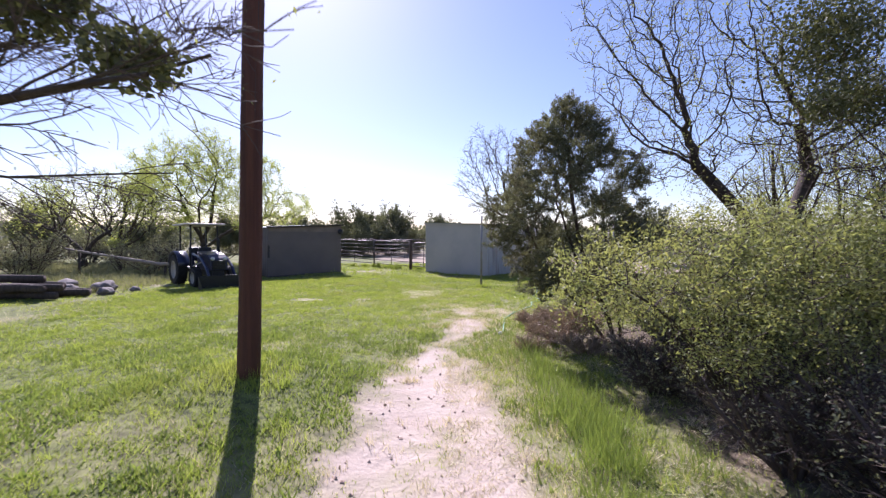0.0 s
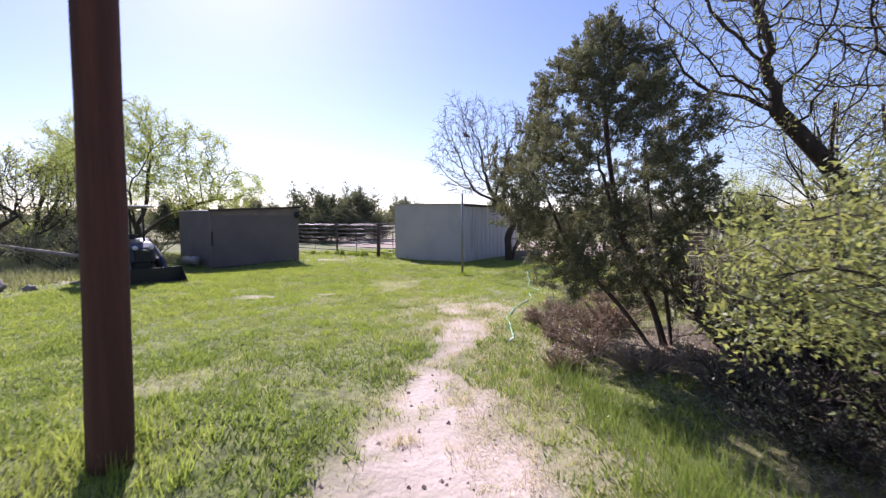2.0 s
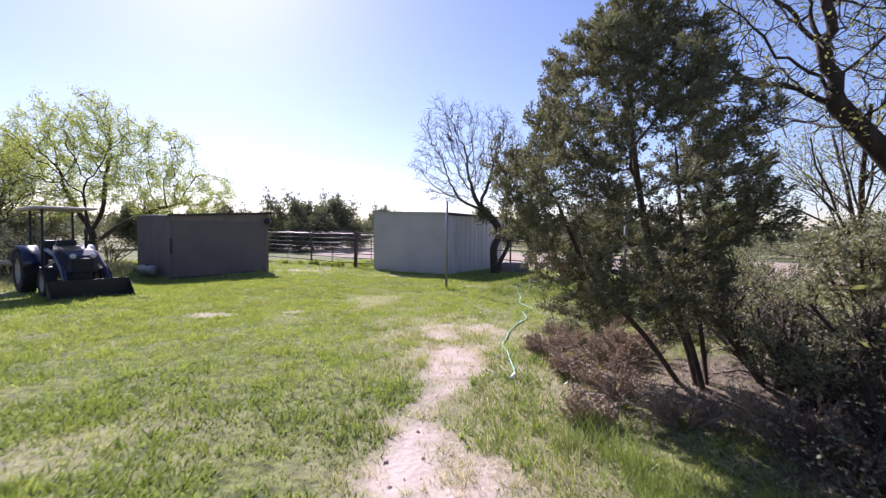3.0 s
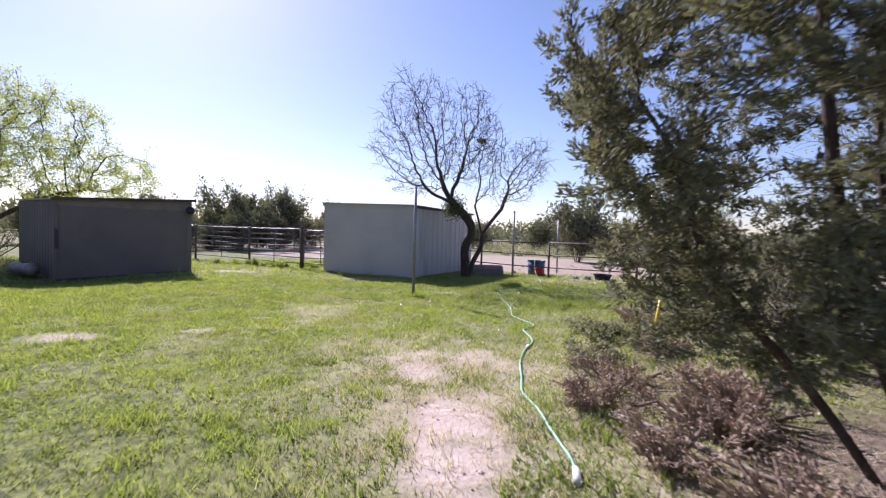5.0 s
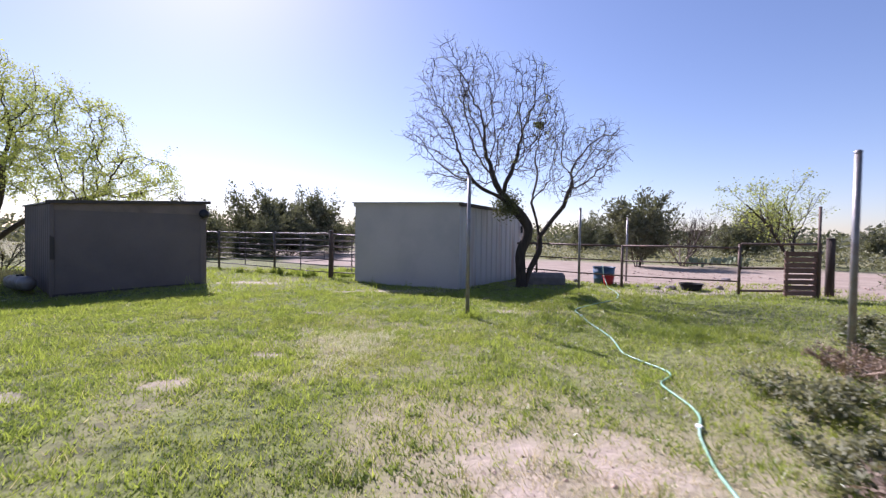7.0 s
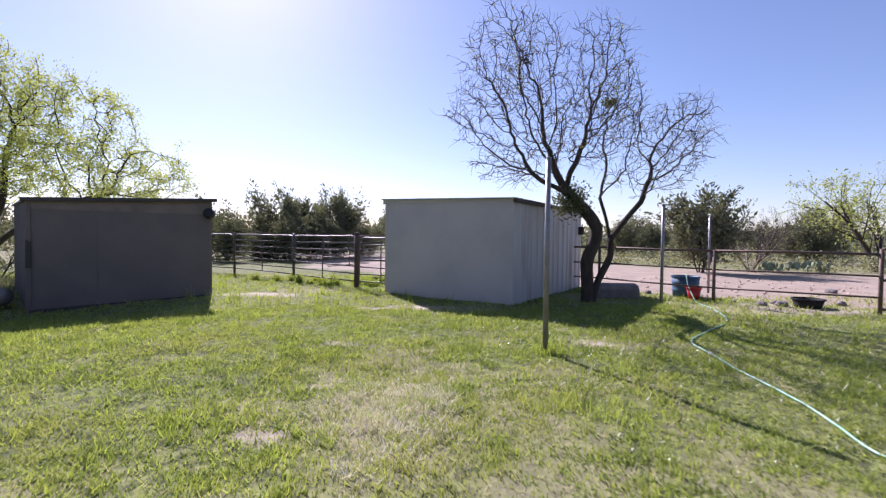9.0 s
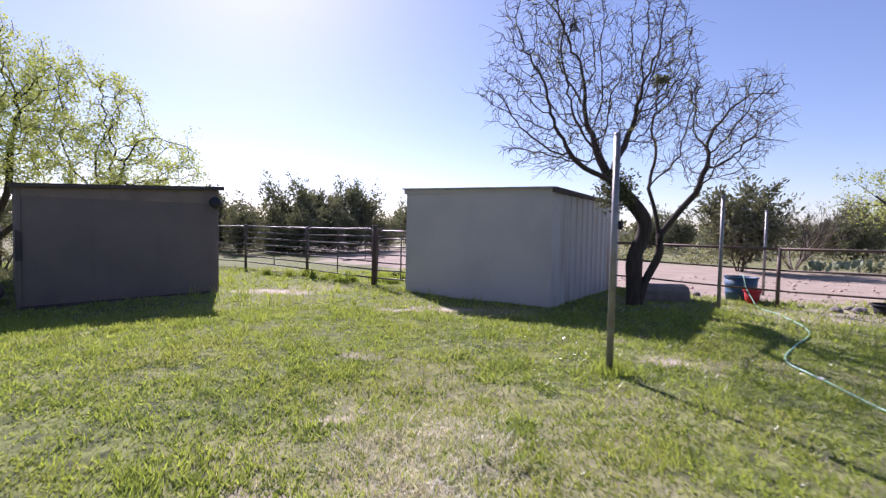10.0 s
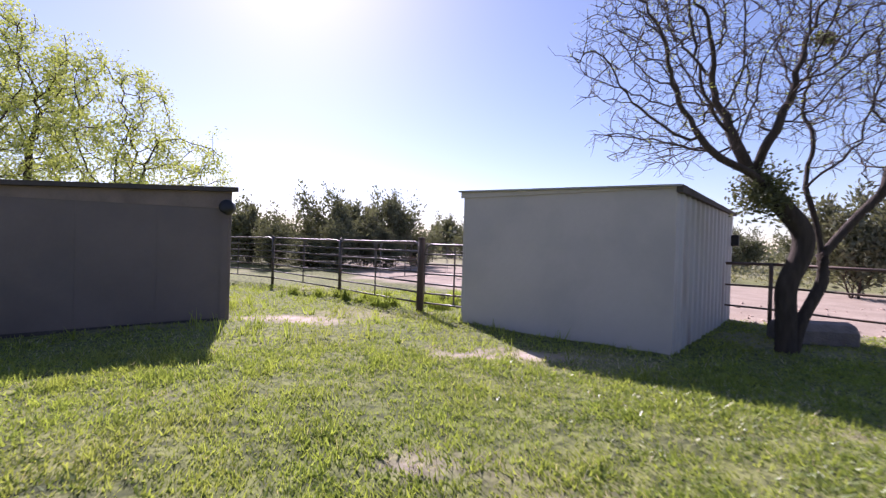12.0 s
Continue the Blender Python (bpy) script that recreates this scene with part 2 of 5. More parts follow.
# ---- mesh helpers ----
class Shape:
    """Gathers corners and faces of one mesh."""

    def __init__(self):
        self.v, self.f, self.n = [], [], 0

    def add(self, verts, faces):
        self.v.append(np.asarray(verts, float).reshape(-1, 3))
        off = self.n
        self.f.extend([tuple(i + off for i in fc) for fc in faces])
        self.n += len(self.v[-1])

    def box(self, c, size, rz=0.0, m=None):
        sx, sy, sz = (s / 2 for s in size)
        pts = [Vector((x, y, z)) for x in (-sx, sx) for y in (-sy, sy) for z in (-sz, sz)]
        mm = m or Matrix.Translation(c) @ Matrix.Rotation(rz, 4, "Z")
        self.add([mm @ p for p in pts], [(0, 1, 3, 2), (4, 6, 7, 5), (0, 4, 5, 1), (2, 3, 7, 6), (0, 2, 6, 4), (1, 5, 7, 3)])
        return self

    def beam(self, a, b, w, h):
        """A bar of section w x h from a to b."""
        a, b = Vector(a), Vector(b)
        m = Matrix.Translation((a + b) / 2) @ (b - a).to_track_quat("Y", "Z").to_matrix().to_4x4()
        return self.box(None, (w, (b - a).length, h), m=m)

    def tube(self, pts, radii, k=8, cap=True):
        p = np.asarray([tuple(q) for q in pts], float)
        r = np.broadcast_to(np.asarray(radii, float), (len(p),))
        t = np.gradient(p, axis=0)
        t /= np.maximum(np.linalg.norm(t, axis=1, keepdims=True), 1e-9)
        ref = np.array((0.0, 0, 1)) if abs(t[:, 2]).mean() < 0.8 else np.array((1.0, 0, 0))
        u = np.cross(t, ref)
        u /= np.maximum(np.linalg.norm(u, axis=1, keepdims=True), 1e-9)
        w = np.cross(t, u)
        a = np.arange(k) * 2 * np.pi / k
        ring = p[:, None] + r[:, None, None] * (np.cos(a)[None, :, None] * u[:, None] + np.sin(a)[None, :, None] * w[:, None])
        faces = [(i * k + j, i * k + (j + 1) % k, (i + 1) * k + (j + 1) % k, (i + 1) * k + j) for i in range(len(p) - 1) for j in range(k)]
        if cap:
            faces += [tuple(range(k - 1, -1, -1)), tuple(range((len(p) - 1) * k, len(p) * k))]
        self.add(ring.reshape(-1, 3), faces)
        return self

    def lathe(self, profile, k=24, m=None):
        """Turns a profile of (radius, height) round z."""
        a = np.arange(k) * 2 * np.pi / k
        pts = [(r * math.cos(b), r * math.sin(b), z) for r, z in profile for b in a]
        faces = [(i * k + j, i * k + (j + 1) % k, (i + 1) * k + (j + 1) % k, (i + 1) * k + j) for i in range(len(profile) - 1) for j in range(k)]
        if m is not None:
            pts = [m @ Vector(p) for p in pts]
        self.add(pts, faces)
        return self

    def prism(self, poly, z0, z1):
        """An upright prism over a plan; z1 may be one height a corner."""
        k = len(poly)
        top = z1 if hasattr(z1, "__len__") else [z1] * k
        low = z0 if hasattr(z0, "__len__") else [z0] * k
        self.add([(x, y, b) for (x, y), b in zip(poly, low)] + [(x, y, b) for (x, y), b in zip(poly, top)],
                 [tuple(range(k - 1, -1, -1)), tuple(range(k, 2 * k))] + [(i, (i + 1) % k, k + (i + 1) % k, k + i) for i in range(k)])
        return self

    def leaves(self, centres, size, rng, elong=2.0, along=None, spread=1.0):
        """Small kite-shaped leaves at the centres, turned at random or loosely along a direction."""
        c = np.asarray(centres, float)
        n = len(c)
        d = rng.normal(size=(n, 3))
        if along is not None:
            d = np.asarray(along) + spread * 0.5 * d
        d /= np.linalg.norm(d, axis=1, keepdims=True)
        e = np.cross(d, rng.normal(size=(n, 3)))
        e /= np.maximum(np.linalg.norm(e, axis=1, keepdims=True), 1e-9)
        s = size * rng.uniform(0.6, 1.4, (n, 1))
        q = np.stack([c, c + d * s * 0.45 * elong + e * s * 0.5, c + d * s * elong, c + d * s * 0.45 * elong - e * s * 0.5], 1)
        off = self.n
        self.v.append(q.reshape(-1, 3))
        self.f.extend(map(tuple, (np.arange(n * 4).reshape(n, 4) + off).tolist()))
        self.n += n * 4
        return self

    def mesh(self, name, material, smooth=False):
        me = bpy.data.meshes.new(name)
        me.from_pydata(np.concatenate(self.v).tolist() if self.v else [], [], self.f)
        me.materials.append(material)
        if smooth:
            me.shade_smooth()
        me.update()
        return me


def part(name, shape, material, parent=None, label="", smooth=False, bevel=0.0):
    """One mesh object under a thing or a part."""
    ob = new(name, shape.mesh(name, material, smooth))
    ob.parent = parent
    if label:
        ob["label"] = label
    if bevel:
        b = ob.modifiers.new("bevel", "BEVEL")
        b.width, b.segments, b.limit_method = bevel, 2, "ANGLE"
    return ob


def thing(name, label, category, group="", at=(0, 0, 0), rz=0.0, kind=""):
    ob = new(name)
    ob.empty_display_size = 0.1
    ob.matrix_basis = pose(*at, 0, 0, rz)
    return tagged(ob, label, category, group, kind)


def vnoise(x, y, scale, seed=0):
    """Smooth value noise in the plan, 0 to 1."""
    x, y = np.asarray(x, float) / scale, np.asarray(y, float) / scale
    xi, yi = np.floor(x).astype(int), np.floor(y).astype(int)
    fx, fy = x - xi, y - yi
    fx, fy = fx * fx * (3 - 2 * fx), fy * fy * (3 - 2 * fy)

    def h(a, b):
        return np.modf(np.abs(np.sin(a * 127.1 + b * 311.7 + seed * 74.7) * 43758.5453))[0]

    return (h(xi, yi) * (1 - fx) + h(xi + 1, yi) * fx) * (1 - fy) + (h(xi, yi + 1) * (1 - fx) + h(xi + 1, yi + 1) * fx) * fy


def fractal(x, y, scale, seed=0):
    return 0.5 * vnoise(x, y, scale, seed) + 0.3 * vnoise(x, y, scale / 2.3, seed + 5) + 0.2 * vnoise(x, y, scale / 5.1, seed + 9)


def step(v, a, b):
    t = np.clip((np.asarray(v, float) - a) / (b - a), 0, 1)
    return t * t * (3 - 2 * t)


def height(x, y):
    """Height of the ground."""
    x, y = np.asarray(x, float), np.asarray(y, float)
    z = -0.11 * np.exp(-((x + 0.3) ** 2 + (y - 14.8) ** 2) / 9)
    z = z + 0.2 * step(x, 3.2, 5.2) * step(y, 6, 9) * (1 - step(y, 12.5, 15.5)) * (1 - step(x, 7, 10))
    z = z - 0.06 * np.exp(-((x - 0.8) ** 2) / 0.5) * (1 - step(y, 5.5, 7.5))
    z = z + 0.2 * np.exp(-((x + 1.6) ** 2 + (y - 4.9) ** 2) / 2.2)
    z = z - 0.24 * np.exp(-((x + 7.7) ** 2 + (y - 18.9) ** 2) / 5)
    far = step(np.hypot(x, y - 10), 24, 60)
    return z + (fractal(x, y, 2.2, 3) - 0.5) * 0.07 + (fractal(x, y, 0.55, 13) - 0.5) * 0.035 + (fractal(x, y, 30, 4) - 0.5) * 0.8 * far


def gz(x, y):
    return float(height(x, y))


def yard(x, y):
    """1 on the bare dirt beyond the pipe fence."""
    d = (x - 12) * 0.64 + (y - 17.6) * 0.768
    w = (fractal(x, y, 2.5, 11) - 0.5) * 1.6
    near = step(d + w * 0.5, -0.1, 0.5) * step(x + w + (y - 23) * 0.25, -2.6, -1.6)
    return near * (1 - step(d + 4 * w, 11, 17))


def soil(x, y):
    """How bare the soil is, 0 to 1."""
    x, y = np.asarray(x, float), np.asarray(y, float)
    w = 0.7 * (fractal(x, y, 1.1, 1) - 0.5) + 0.6 * (fractal(x, y, 0.4, 6) - 0.5)
    half = np.interp(y, (4.0, 5.6, 6.7, 7.4, 8.2, 8.9, 9.6), (0.8, 0.62, 0.3, 0.22, 0.38, 0.28, 0.14))
    mid = np.interp(y, (4.0, 6.0, 6.8, 7.9, 9.0, 10.0), (0.84, 0.86, 0.84, 1.3, 1.52, 1.45))
    s = (1 - step(np.abs(x - mid) + w * 0.62, half - 0.2, half + 0.16)) * (1 - step(y + w * 2, 8.8, 9.8))

    def spot(cx, cy, rx, ry, soft=0.35, amount=1.0):
        return amount * (1 - step(np.hypot((x - cx) / rx, (y - cy) / ry) + w * 1.6, 1 - soft, 1 + soft))

    for a in ((1.4, 10.5, 0.26, 0.8, 0.7, 0.75), (2.2, 10.45, 0.34, 0.45, 0.7, 0.75), (1.7, 9.6, 1.0, 1.9, 0.7, 0.25),
              (-2.95, 12.1, 0.45, 0.28, 0.5, 0.6), (-1.45, 12.45, 0.2, 0.16, 0.6, 0.6), (-0.86, 13.76, 0.24, 0.2, 0.6, 0.5), (-0.58, 14.8, 0.2, 0.12, 0.6, 0.6),
              (-3.35, 21.55, 0.8, 0.3, 0.6, 0.8), (0.45, 19.5, 0.7, 0.28, 0.6, 0.8), (-0.55, 16.55, 0.35, 0.2, 0.6, 0.55), (2.97, 16.2, 0.28, 0.22, 0.5, 0.7),
              (8.6, 19.0, 2.2, 0.7, 0.5, 0.7), (-9.3, 15.2, 1.4, 0.5, 0.5, 0.5)):
        s = np.maximum(s, spot(*a))
    s = s * (0.45 + 0.75 * step(fractal(x, y, 0.35, 41), 0.3, 0.62))
    return np.clip(np.maximum(s, yard(x, y)), 0, 1)


def dryness(x, y):
    x, y = np.asarray(x, float), np.asarray(y, float)
    w = fractal(x, y, 1.6, 2)
    d = step(w, 0.55, 0.75) * 0.45
    d = np.maximum(d, (1 - step(np.hypot((x - 0.2) / 1.0, (y - 14.4) / 1.5) + (w - 0.5) * 2, 0.5, 1.3)) * 0.75)
    d = np.maximum(d, (1 - step(np.hypot((x - 1.8) / 1.6, (y - 9.8) / 2.8) + (w - 0.5) * 1.5, 0.6, 1.2)) * 0.8)
    d = np.maximum(d, (1 - step(np.abs(x - 1.2) + (w - 0.5), 0.7, 1.4)) * (1 - step(y, 6, 8)) * 0.7)
    d = np.maximum(d, step(x, 2.4, 3.6) * step(y, 7.5, 9) * (1 - step(y, 11, 13)) * 0.6)
    far = step(np.hypot(x, y - 12), 26, 40)
    return np.clip(np.maximum(d, far * (0.45 + 0.5 * (w - 0.5))), 0, 1)


def shaded_mould(x, y):
    """Brown leaf mould under the thicket, with the brush's shade painted into it."""
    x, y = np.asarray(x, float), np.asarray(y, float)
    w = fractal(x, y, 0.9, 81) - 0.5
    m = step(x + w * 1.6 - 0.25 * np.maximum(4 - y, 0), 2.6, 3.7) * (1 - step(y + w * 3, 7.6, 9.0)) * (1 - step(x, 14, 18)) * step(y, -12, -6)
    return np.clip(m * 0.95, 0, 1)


# ---- ground ----
def spaced(lo, hi, a, b, fine, far):
    g = [np.arange(a, b + 1e-6, fine)]
    for s, end in ((-1, lo), (1, hi)):
        p, d, out = (a if s < 0 else b), fine, []
        while (p - end) * s < 0:
            d *= 1.25
            p += s * min(d, far)
            out.append(p)
        g = [np.array(out[::-1])] + g if s < 0 else g + [np.array(out)]
    return np.concatenate(g)


def build_ground():
    xs, ys = spaced(-1500, 1500, -13, 15, 0.14, 150), spaced(-1200, 1800, -1, 26, 0.14, 150)
    X, Y = np.meshgrid(xs, ys)
    V = np.stack([X, Y, height(X, Y)], -1).reshape(-1, 3)
    nx, ny = len(xs), len(ys)
    i = (np.arange(ny - 1)[:, None] * nx + np.arange(nx - 1)[None]).reshape(-1)
    me = bpy.data.meshes.new("ground")
    me.from_pydata(V.tolist(), [], np.stack([i, i + 1, i + nx + 1, i + nx], 1).tolist())
    for name, fn in (("sand", soil), ("dry", dryness), ("shaded_mould", shaded_mould), ("yard", yard)):
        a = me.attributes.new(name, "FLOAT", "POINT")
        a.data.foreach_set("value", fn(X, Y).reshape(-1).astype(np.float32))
    me.shade_smooth()
    me.materials.append(M_GROUND)
    return tagged(new("ground", me), "green spring pasture with a worn sandy footpath", "ground", kind="structure")


build_ground()


# ---- sheds ----
def plate(sh, a, b, z0, za, zb, out, thick=0.04):
    """An upright wall plate from plan point a to b, thick towards out."""
    a, b = Vector((*a, 0)), Vector((*b, 0))
    n = (b - a).cross(Vector((0, 0, 1))).normalized() * (thick * out)
    sh.prism([(a.x, a.y), (b.x, b.y), (b.x + n.x, b.y + n.y), (a.x + n.x, a.y + n.y)][::(1 if out < 0 else -1)], z0,
             [za, zb, zb, za][::(1 if out < 0 else -1)])
    return sh


def lerp2(a, b, t):
    return (a[0] + (b[0] - a[0]) * t, a[1] + (b[1] - a[1]) * t)


def ribbed(a, b, z0, za, zb, ribs, depth=0.025):
    """A wall of folded sheet from a to b, with raised upright ribs."""
    a, b = Vector((*a, 0)), Vector((*b, 0))
    out = (b - a).cross(Vector((0, 0, 1))).normalized()
    sh = Shape()
    cuts = []
    for i in range(ribs):
        for f, d in ((0.0, 0), (0.55, 0), (0.66, 1), (0.88, 1)):
            cuts.append(((i + f) / ribs, d))
    cuts.append((1.0, 0))
    pts = []
    for t, d in cuts:
        p = a + (b - a) * t + out * depth * d
        pts += [(p.x, p.y, z0), (p.x, p.y, za + (zb - za) * t)]
    sh.add(pts, [(2 * i, 2 * i + 2, 2 * i + 3, 2 * i + 1) for i in range(len(cuts) - 1)])
    return sh


def roof_slab(poly, z, over=0.1, thick=0.05):
    cx, cy = sum(p[0] for p in poly) / len(poly), sum(p[1] for p in poly) / len(poly)
    grown = []
    for x, y in poly:
        d = math.hypot(x - cx, y - cy)
        grown.append((x + (x - cx) / d * over, y + (y - cy) / d * over))
    return Shape().prism(grown, list(z), [h + thick for h in z])


def build_shed_a():
    """The weathered shed: right front corner, left front corner, left back, right back."""
    A, B, C, D = (-4.39, 21.33), (-7.46, 19.9), (-10.3, 23.1), (-7.3, 24.9)
    z = (2.30, 2.14, 2.2, 2.36)
    s = thing("shed", "weathered grey sheet-metal shed with brown-stained top band", "shed")
    low = [gz(*p) - 0.1 for p in (A, B, C, D)]
    fw = part("front_wall", plate(Shape(), B, A, min(low), z[1], z[0], -1, 0.06), M_SHED, s)
    part("side_wall", ribbed(C, B, min(low), z[2], z[1], 14, 0.015), M_SHED, s)
    part("back_wall", plate(Shape(), D, C, min(low), z[3], z[2], -1, 0.06), M_SHED, s)
    part("side_wall", plate(Shape(), A, D, min(low), z[0], z[3], -1, 0.06), M_SHED, s)
    part("roof", roof_slab([A, B, C, D], z, 0.1, 0.035), M_ROOF, s)
    part("top_band", plate(Shape(), lerp2(B, A, 0.003), lerp2(B, A, 0.997), 1.98, z[1] - 0.004, z[0] - 0.004, 1, 0.012), M_BAND, s, "brown-stained top band")
    a, b = lerp2(B, A, -0.02), lerp2(B, A, 1.03)
    part("roof_edge", Shape().beam((a[0] + 0.03, a[1] - 0.06, z[1] + 0.03), (b[0] + 0.03, b[1] - 0.06, z[0] + 0.03), 0.12, 0.075), M_TRIM, s, "dark roof edge")
    # raised corner strips, upright joints and a base rail
    for t0, t1 in ((0.0, 0.02), (0.955, 0.985)):
        part("corner_strip", plate(Shape(), lerp2(B, A, t0), lerp2(B, A, t1), low[0], 2.08, 2.12, 1, 0.022), M_SHED, s)
    for t in (0.335, 0.66):
        part("panel_joint", plate(Shape(), lerp2(B, A, t), lerp2(B, A, t + 0.006), low[0], 2.0, 2.0, 1, 0.006), M_SHED, s)
    part("base_rail", plate(Shape(), lerp2(B, A, 0.01), lerp2(B, A, 0.95), -0.4, -0.12, 0.04, 1, 0.03), M_TRIM, s)
    # dark old vent cowl under the eave
    p = lerp2(B, A, 0.985)
    sh = Shape().lathe([(0.0, -0.10), (0.09, -0.10), (0.125, -0.06), (0.125, 0.06), (0.10, 0.09), (0.0, 0.09)], 16,
                       Matrix.Translation((p[0] + 0.05, p[1] - 0.14, 2.0)) @ Matrix.Rotation(radians(75), 4, "X"))
    part("vent_cowl", sh, M_BLACK, s, "round black vent cowl", smooth=True)
    # narrow dark upright plate beside the corner
    q0, q1 = lerp2(B, A, -0.002), lerp2(B, A, 0.022)
    part("latch_plate", plate(Shape(), q0, q1, 0.75, 1.35, 1.3, 1, 0.05), M_TRIM, s, "narrow dark upright plate")


def build_shed_b():
    A, B, C, D = (-0.21, 21.89), (2.735, 19.79), (5.75, 23.35), (2.8, 25.45)
    z = (2.47, 2.38, 2.34, 2.42)
    s = thing("shed", "pale grey sheet-metal shed with ribbed rusty side", "shed")
    low = -0.15
    part("front_wall", plate(Shape(), A, B, low, z[0], z[1], -1, 0.06), M_SHED2, s)
    part("side_wall", ribbed(B, C, low, z[1], z[2], 13, 0.035), M_RIB, s, "ribbed wall streaked with rust")
    part("back_wall", plate(Shape(), C, D, low, z[2], z[3], -1, 0.06), M_SHED2, s)
    part("side_wall", plate(Shape(), D, A, low, z[3], z[0], -1, 0.06), M_SHED2, s)
    part("roof", roof_slab([A, B, C, D], z, 0.12, 0.025), M_ROOF, s)
    part("roof_edge", plate(Shape(), lerp2(A, B, -0.015), lerp2(A, B, 1.02), 2.36, z[0] + 0.022, z[1] + 0.022, 1, 0.03), M_SHED2, s)
    part("roof_edge", plate(Shape(), lerp2(B, C, -0.01), lerp2(B, C, 1.01), 2.3, z[1] + 0.022, z[2] + 0.022, 1, 0.09), M_TRIM, s, "dark roof edge")
    part("corner_strip", plate(Shape(), lerp2(A, B, 0.985), lerp2(A, B, 1.0), low, z[1] - 0.03, z[1] - 0.03, 1, 0.012), M_SHED2, s)
    p = lerp2(B, C, 0.93)
    part("meter_box", Shape().box((p[0] + 0.1, p[1] - 0.08, 1.75), (0.16, 0.14, 0.24), radians(50)), M_BLACK, s, "small dark box", bevel=0.01)


build_shed_a()
build_shed_b()


# ---- fences ----
def corral_panel(a, b, group="corral panels", rails=6, top=1.52, label="grey tubular steel corral panel with rounded top corners"):
    za, zb = gz(*a), gz(*b)
    s = thing("corral_panel", label, "fence panel", group, (*a, za))
    L = Vector((b[0] - a[0], b[1] - a[1], zb - za))
    d = L.normalized()
    r = 0.025

    def at(t, h):
        return L * t + Vector((0, 0, h))

    e = 0.16 / L.length
    pts = [at(0.01, 0.0), at(0.01, top - 0.16), at(0.01 + e * 0.3, top - 0.05), at(0.01 + e, top), at(0.5, top - 0.01), at(0.99 - e, top), at(0.99 - e * 0.3, top - 0.05), at(0.99, top - 0.16), at(0.99, 0.0)]
    part("outer_frame", Shape().tube(pts, r, 8), M_PANEL, s, smooth=True)
    for i in range(rails - 1):
        h = 0.2 + i * (top - 0.2) / (rails - 1)
        sag = random.uniform(-0.015, 0.015)
        part("rail", Shape().tube([at(0.012, h), at(0.5, h + sag), at(0.988, h)], 0.021, 6), M_PANEL, s, smooth=True)
    part("brace", Shape().beam(at(0.5, 0.2), at(0.5, top), 0.035, 0.01), M_PANEL, s)
    return s


def fence_post(p, h, r, material, label, name="fence_post", lean=(0, 0), group="fence posts", z=None):
    z0 = gz(*p) if z is None else z
    s = thing(name, label, "post", group, (*p, z0))
    part("shaft", Shape().tube([(0, 0, -0.2), (lean[0] * 0.5, lean[1] * 0.5, h * 0.5), (lean[0], lean[1], h)], [r * 1.05, r, r * 0.97], 12), material, s, smooth=True)
    part("cap", Shape().lathe([(r * 1.06, -0.02), (r * 1.06, 0.008), (r * 0.5, 0.02), (0, 0.022)], 12, Matrix.Translation((lean[0], lean[1], h))), material, s, smooth=True)
    return s


CORRAL = [(-9.6, 29.9), (-6.3, 27.9), (-3.46, 25.5), (-1.1, 23.1)]
for a, b in zip(CORRAL, CORRAL[1:]):
    corral_panel(a, b, rails=7)
corral_panel((-1.0, 23.02), (0.3, 22.0), "corral gates", 7, 1.46, "narrow grey tubular steel gate beside the pale shed")
for p in CORRAL[1:3]:
    fence_post(p, 1.56, 0.045, M_PANEL, "grey steel post between corral panels")
fence_post((-1.08, 23.1), 1.6, 0.075, M_WOODPOST, "dark weathered wooden gate post", "gate_post")
for a, b in (((-7.5, 34.5), (-4.0, 34.2)), ((-4.0, 34.2), (-0.6, 33.9)), ((-0.6, 33.9), (2.8, 33.5)), ((-3.0, 29.4), (-1.4, 31.6))):
    corral_panel(a, b, "far corral panels", 5)

# pipe fence along the dirt yard
PIPE = [(2.2, 27.3), (4.1, 24.6), (5.9, 22.3), (7.74, 20.07), (10.05, 18.29)]
fence = thing("pipe_fence", "rusty brown welded pipe fence with three rails", "fence", at=(0, 0, 0))
for i, p in enumerate(PIPE):
    g = gz(*p)
    part("post", Shape().tube([(*p, g - 0.2), (*p, g + (1.36 if i == 4 else 1.27))], 0.038, 10), M_RAIL, fence, smooth=True)
for a, b in zip(PIPE, PIPE[1:]):
    for h, r in ((1.25, 0.03), (0.8, 0.02), (0.36, 0.02)):
        A, B = Vector((*a, gz(*a) + h)), Vector((*b, gz(*b) + h))
        part("rail", Shape().tube([A, (A + B) / 2 + Vector((0, 0, random.uniform(-0.015, 0.01))), B], r, 8), M_RAIL, fence, smooth=True)
gate = thing("yard_gate", "brown pipe gate frame at the yard corner", "gate", at=(10.05, 18.29, gz(10.05, 18.29)))
for n, pts in (("top_bar", [(0.02, -0.02, 1.36), (2.1, -0.3, 1.38)]), ("end_post", [(2.12, -0.31, -0.1), (2.12, -0.31, 1.42)]), ("middle_bar", [(0.02, -0.02, 0.72), (2.1, -0.3, 0.72)]), ("bottom_bar", [(0.02, -0.02, 0.12), (2.1, -0.3, 0.12)])):
    part(n, Shape().tube(pts, 0.03, 8), M_RAIL, gate, smooth=True)
fence_post((12.45, 17.95), 1.55, 0.1, M_WOODPOST, "thick dark weathered wooden corner post", "corner_post")
fence_post((11.75, 17.65), 2.35, 0.035, M_RAIL, "tall thin brown steel pipe at the yard corner", "tall_pipe")
fence_post((6.27, 19.83), 2.33, 0.035, M_PIPE, "tall grey-brown pipe standing by the fence", "tall_pipe")
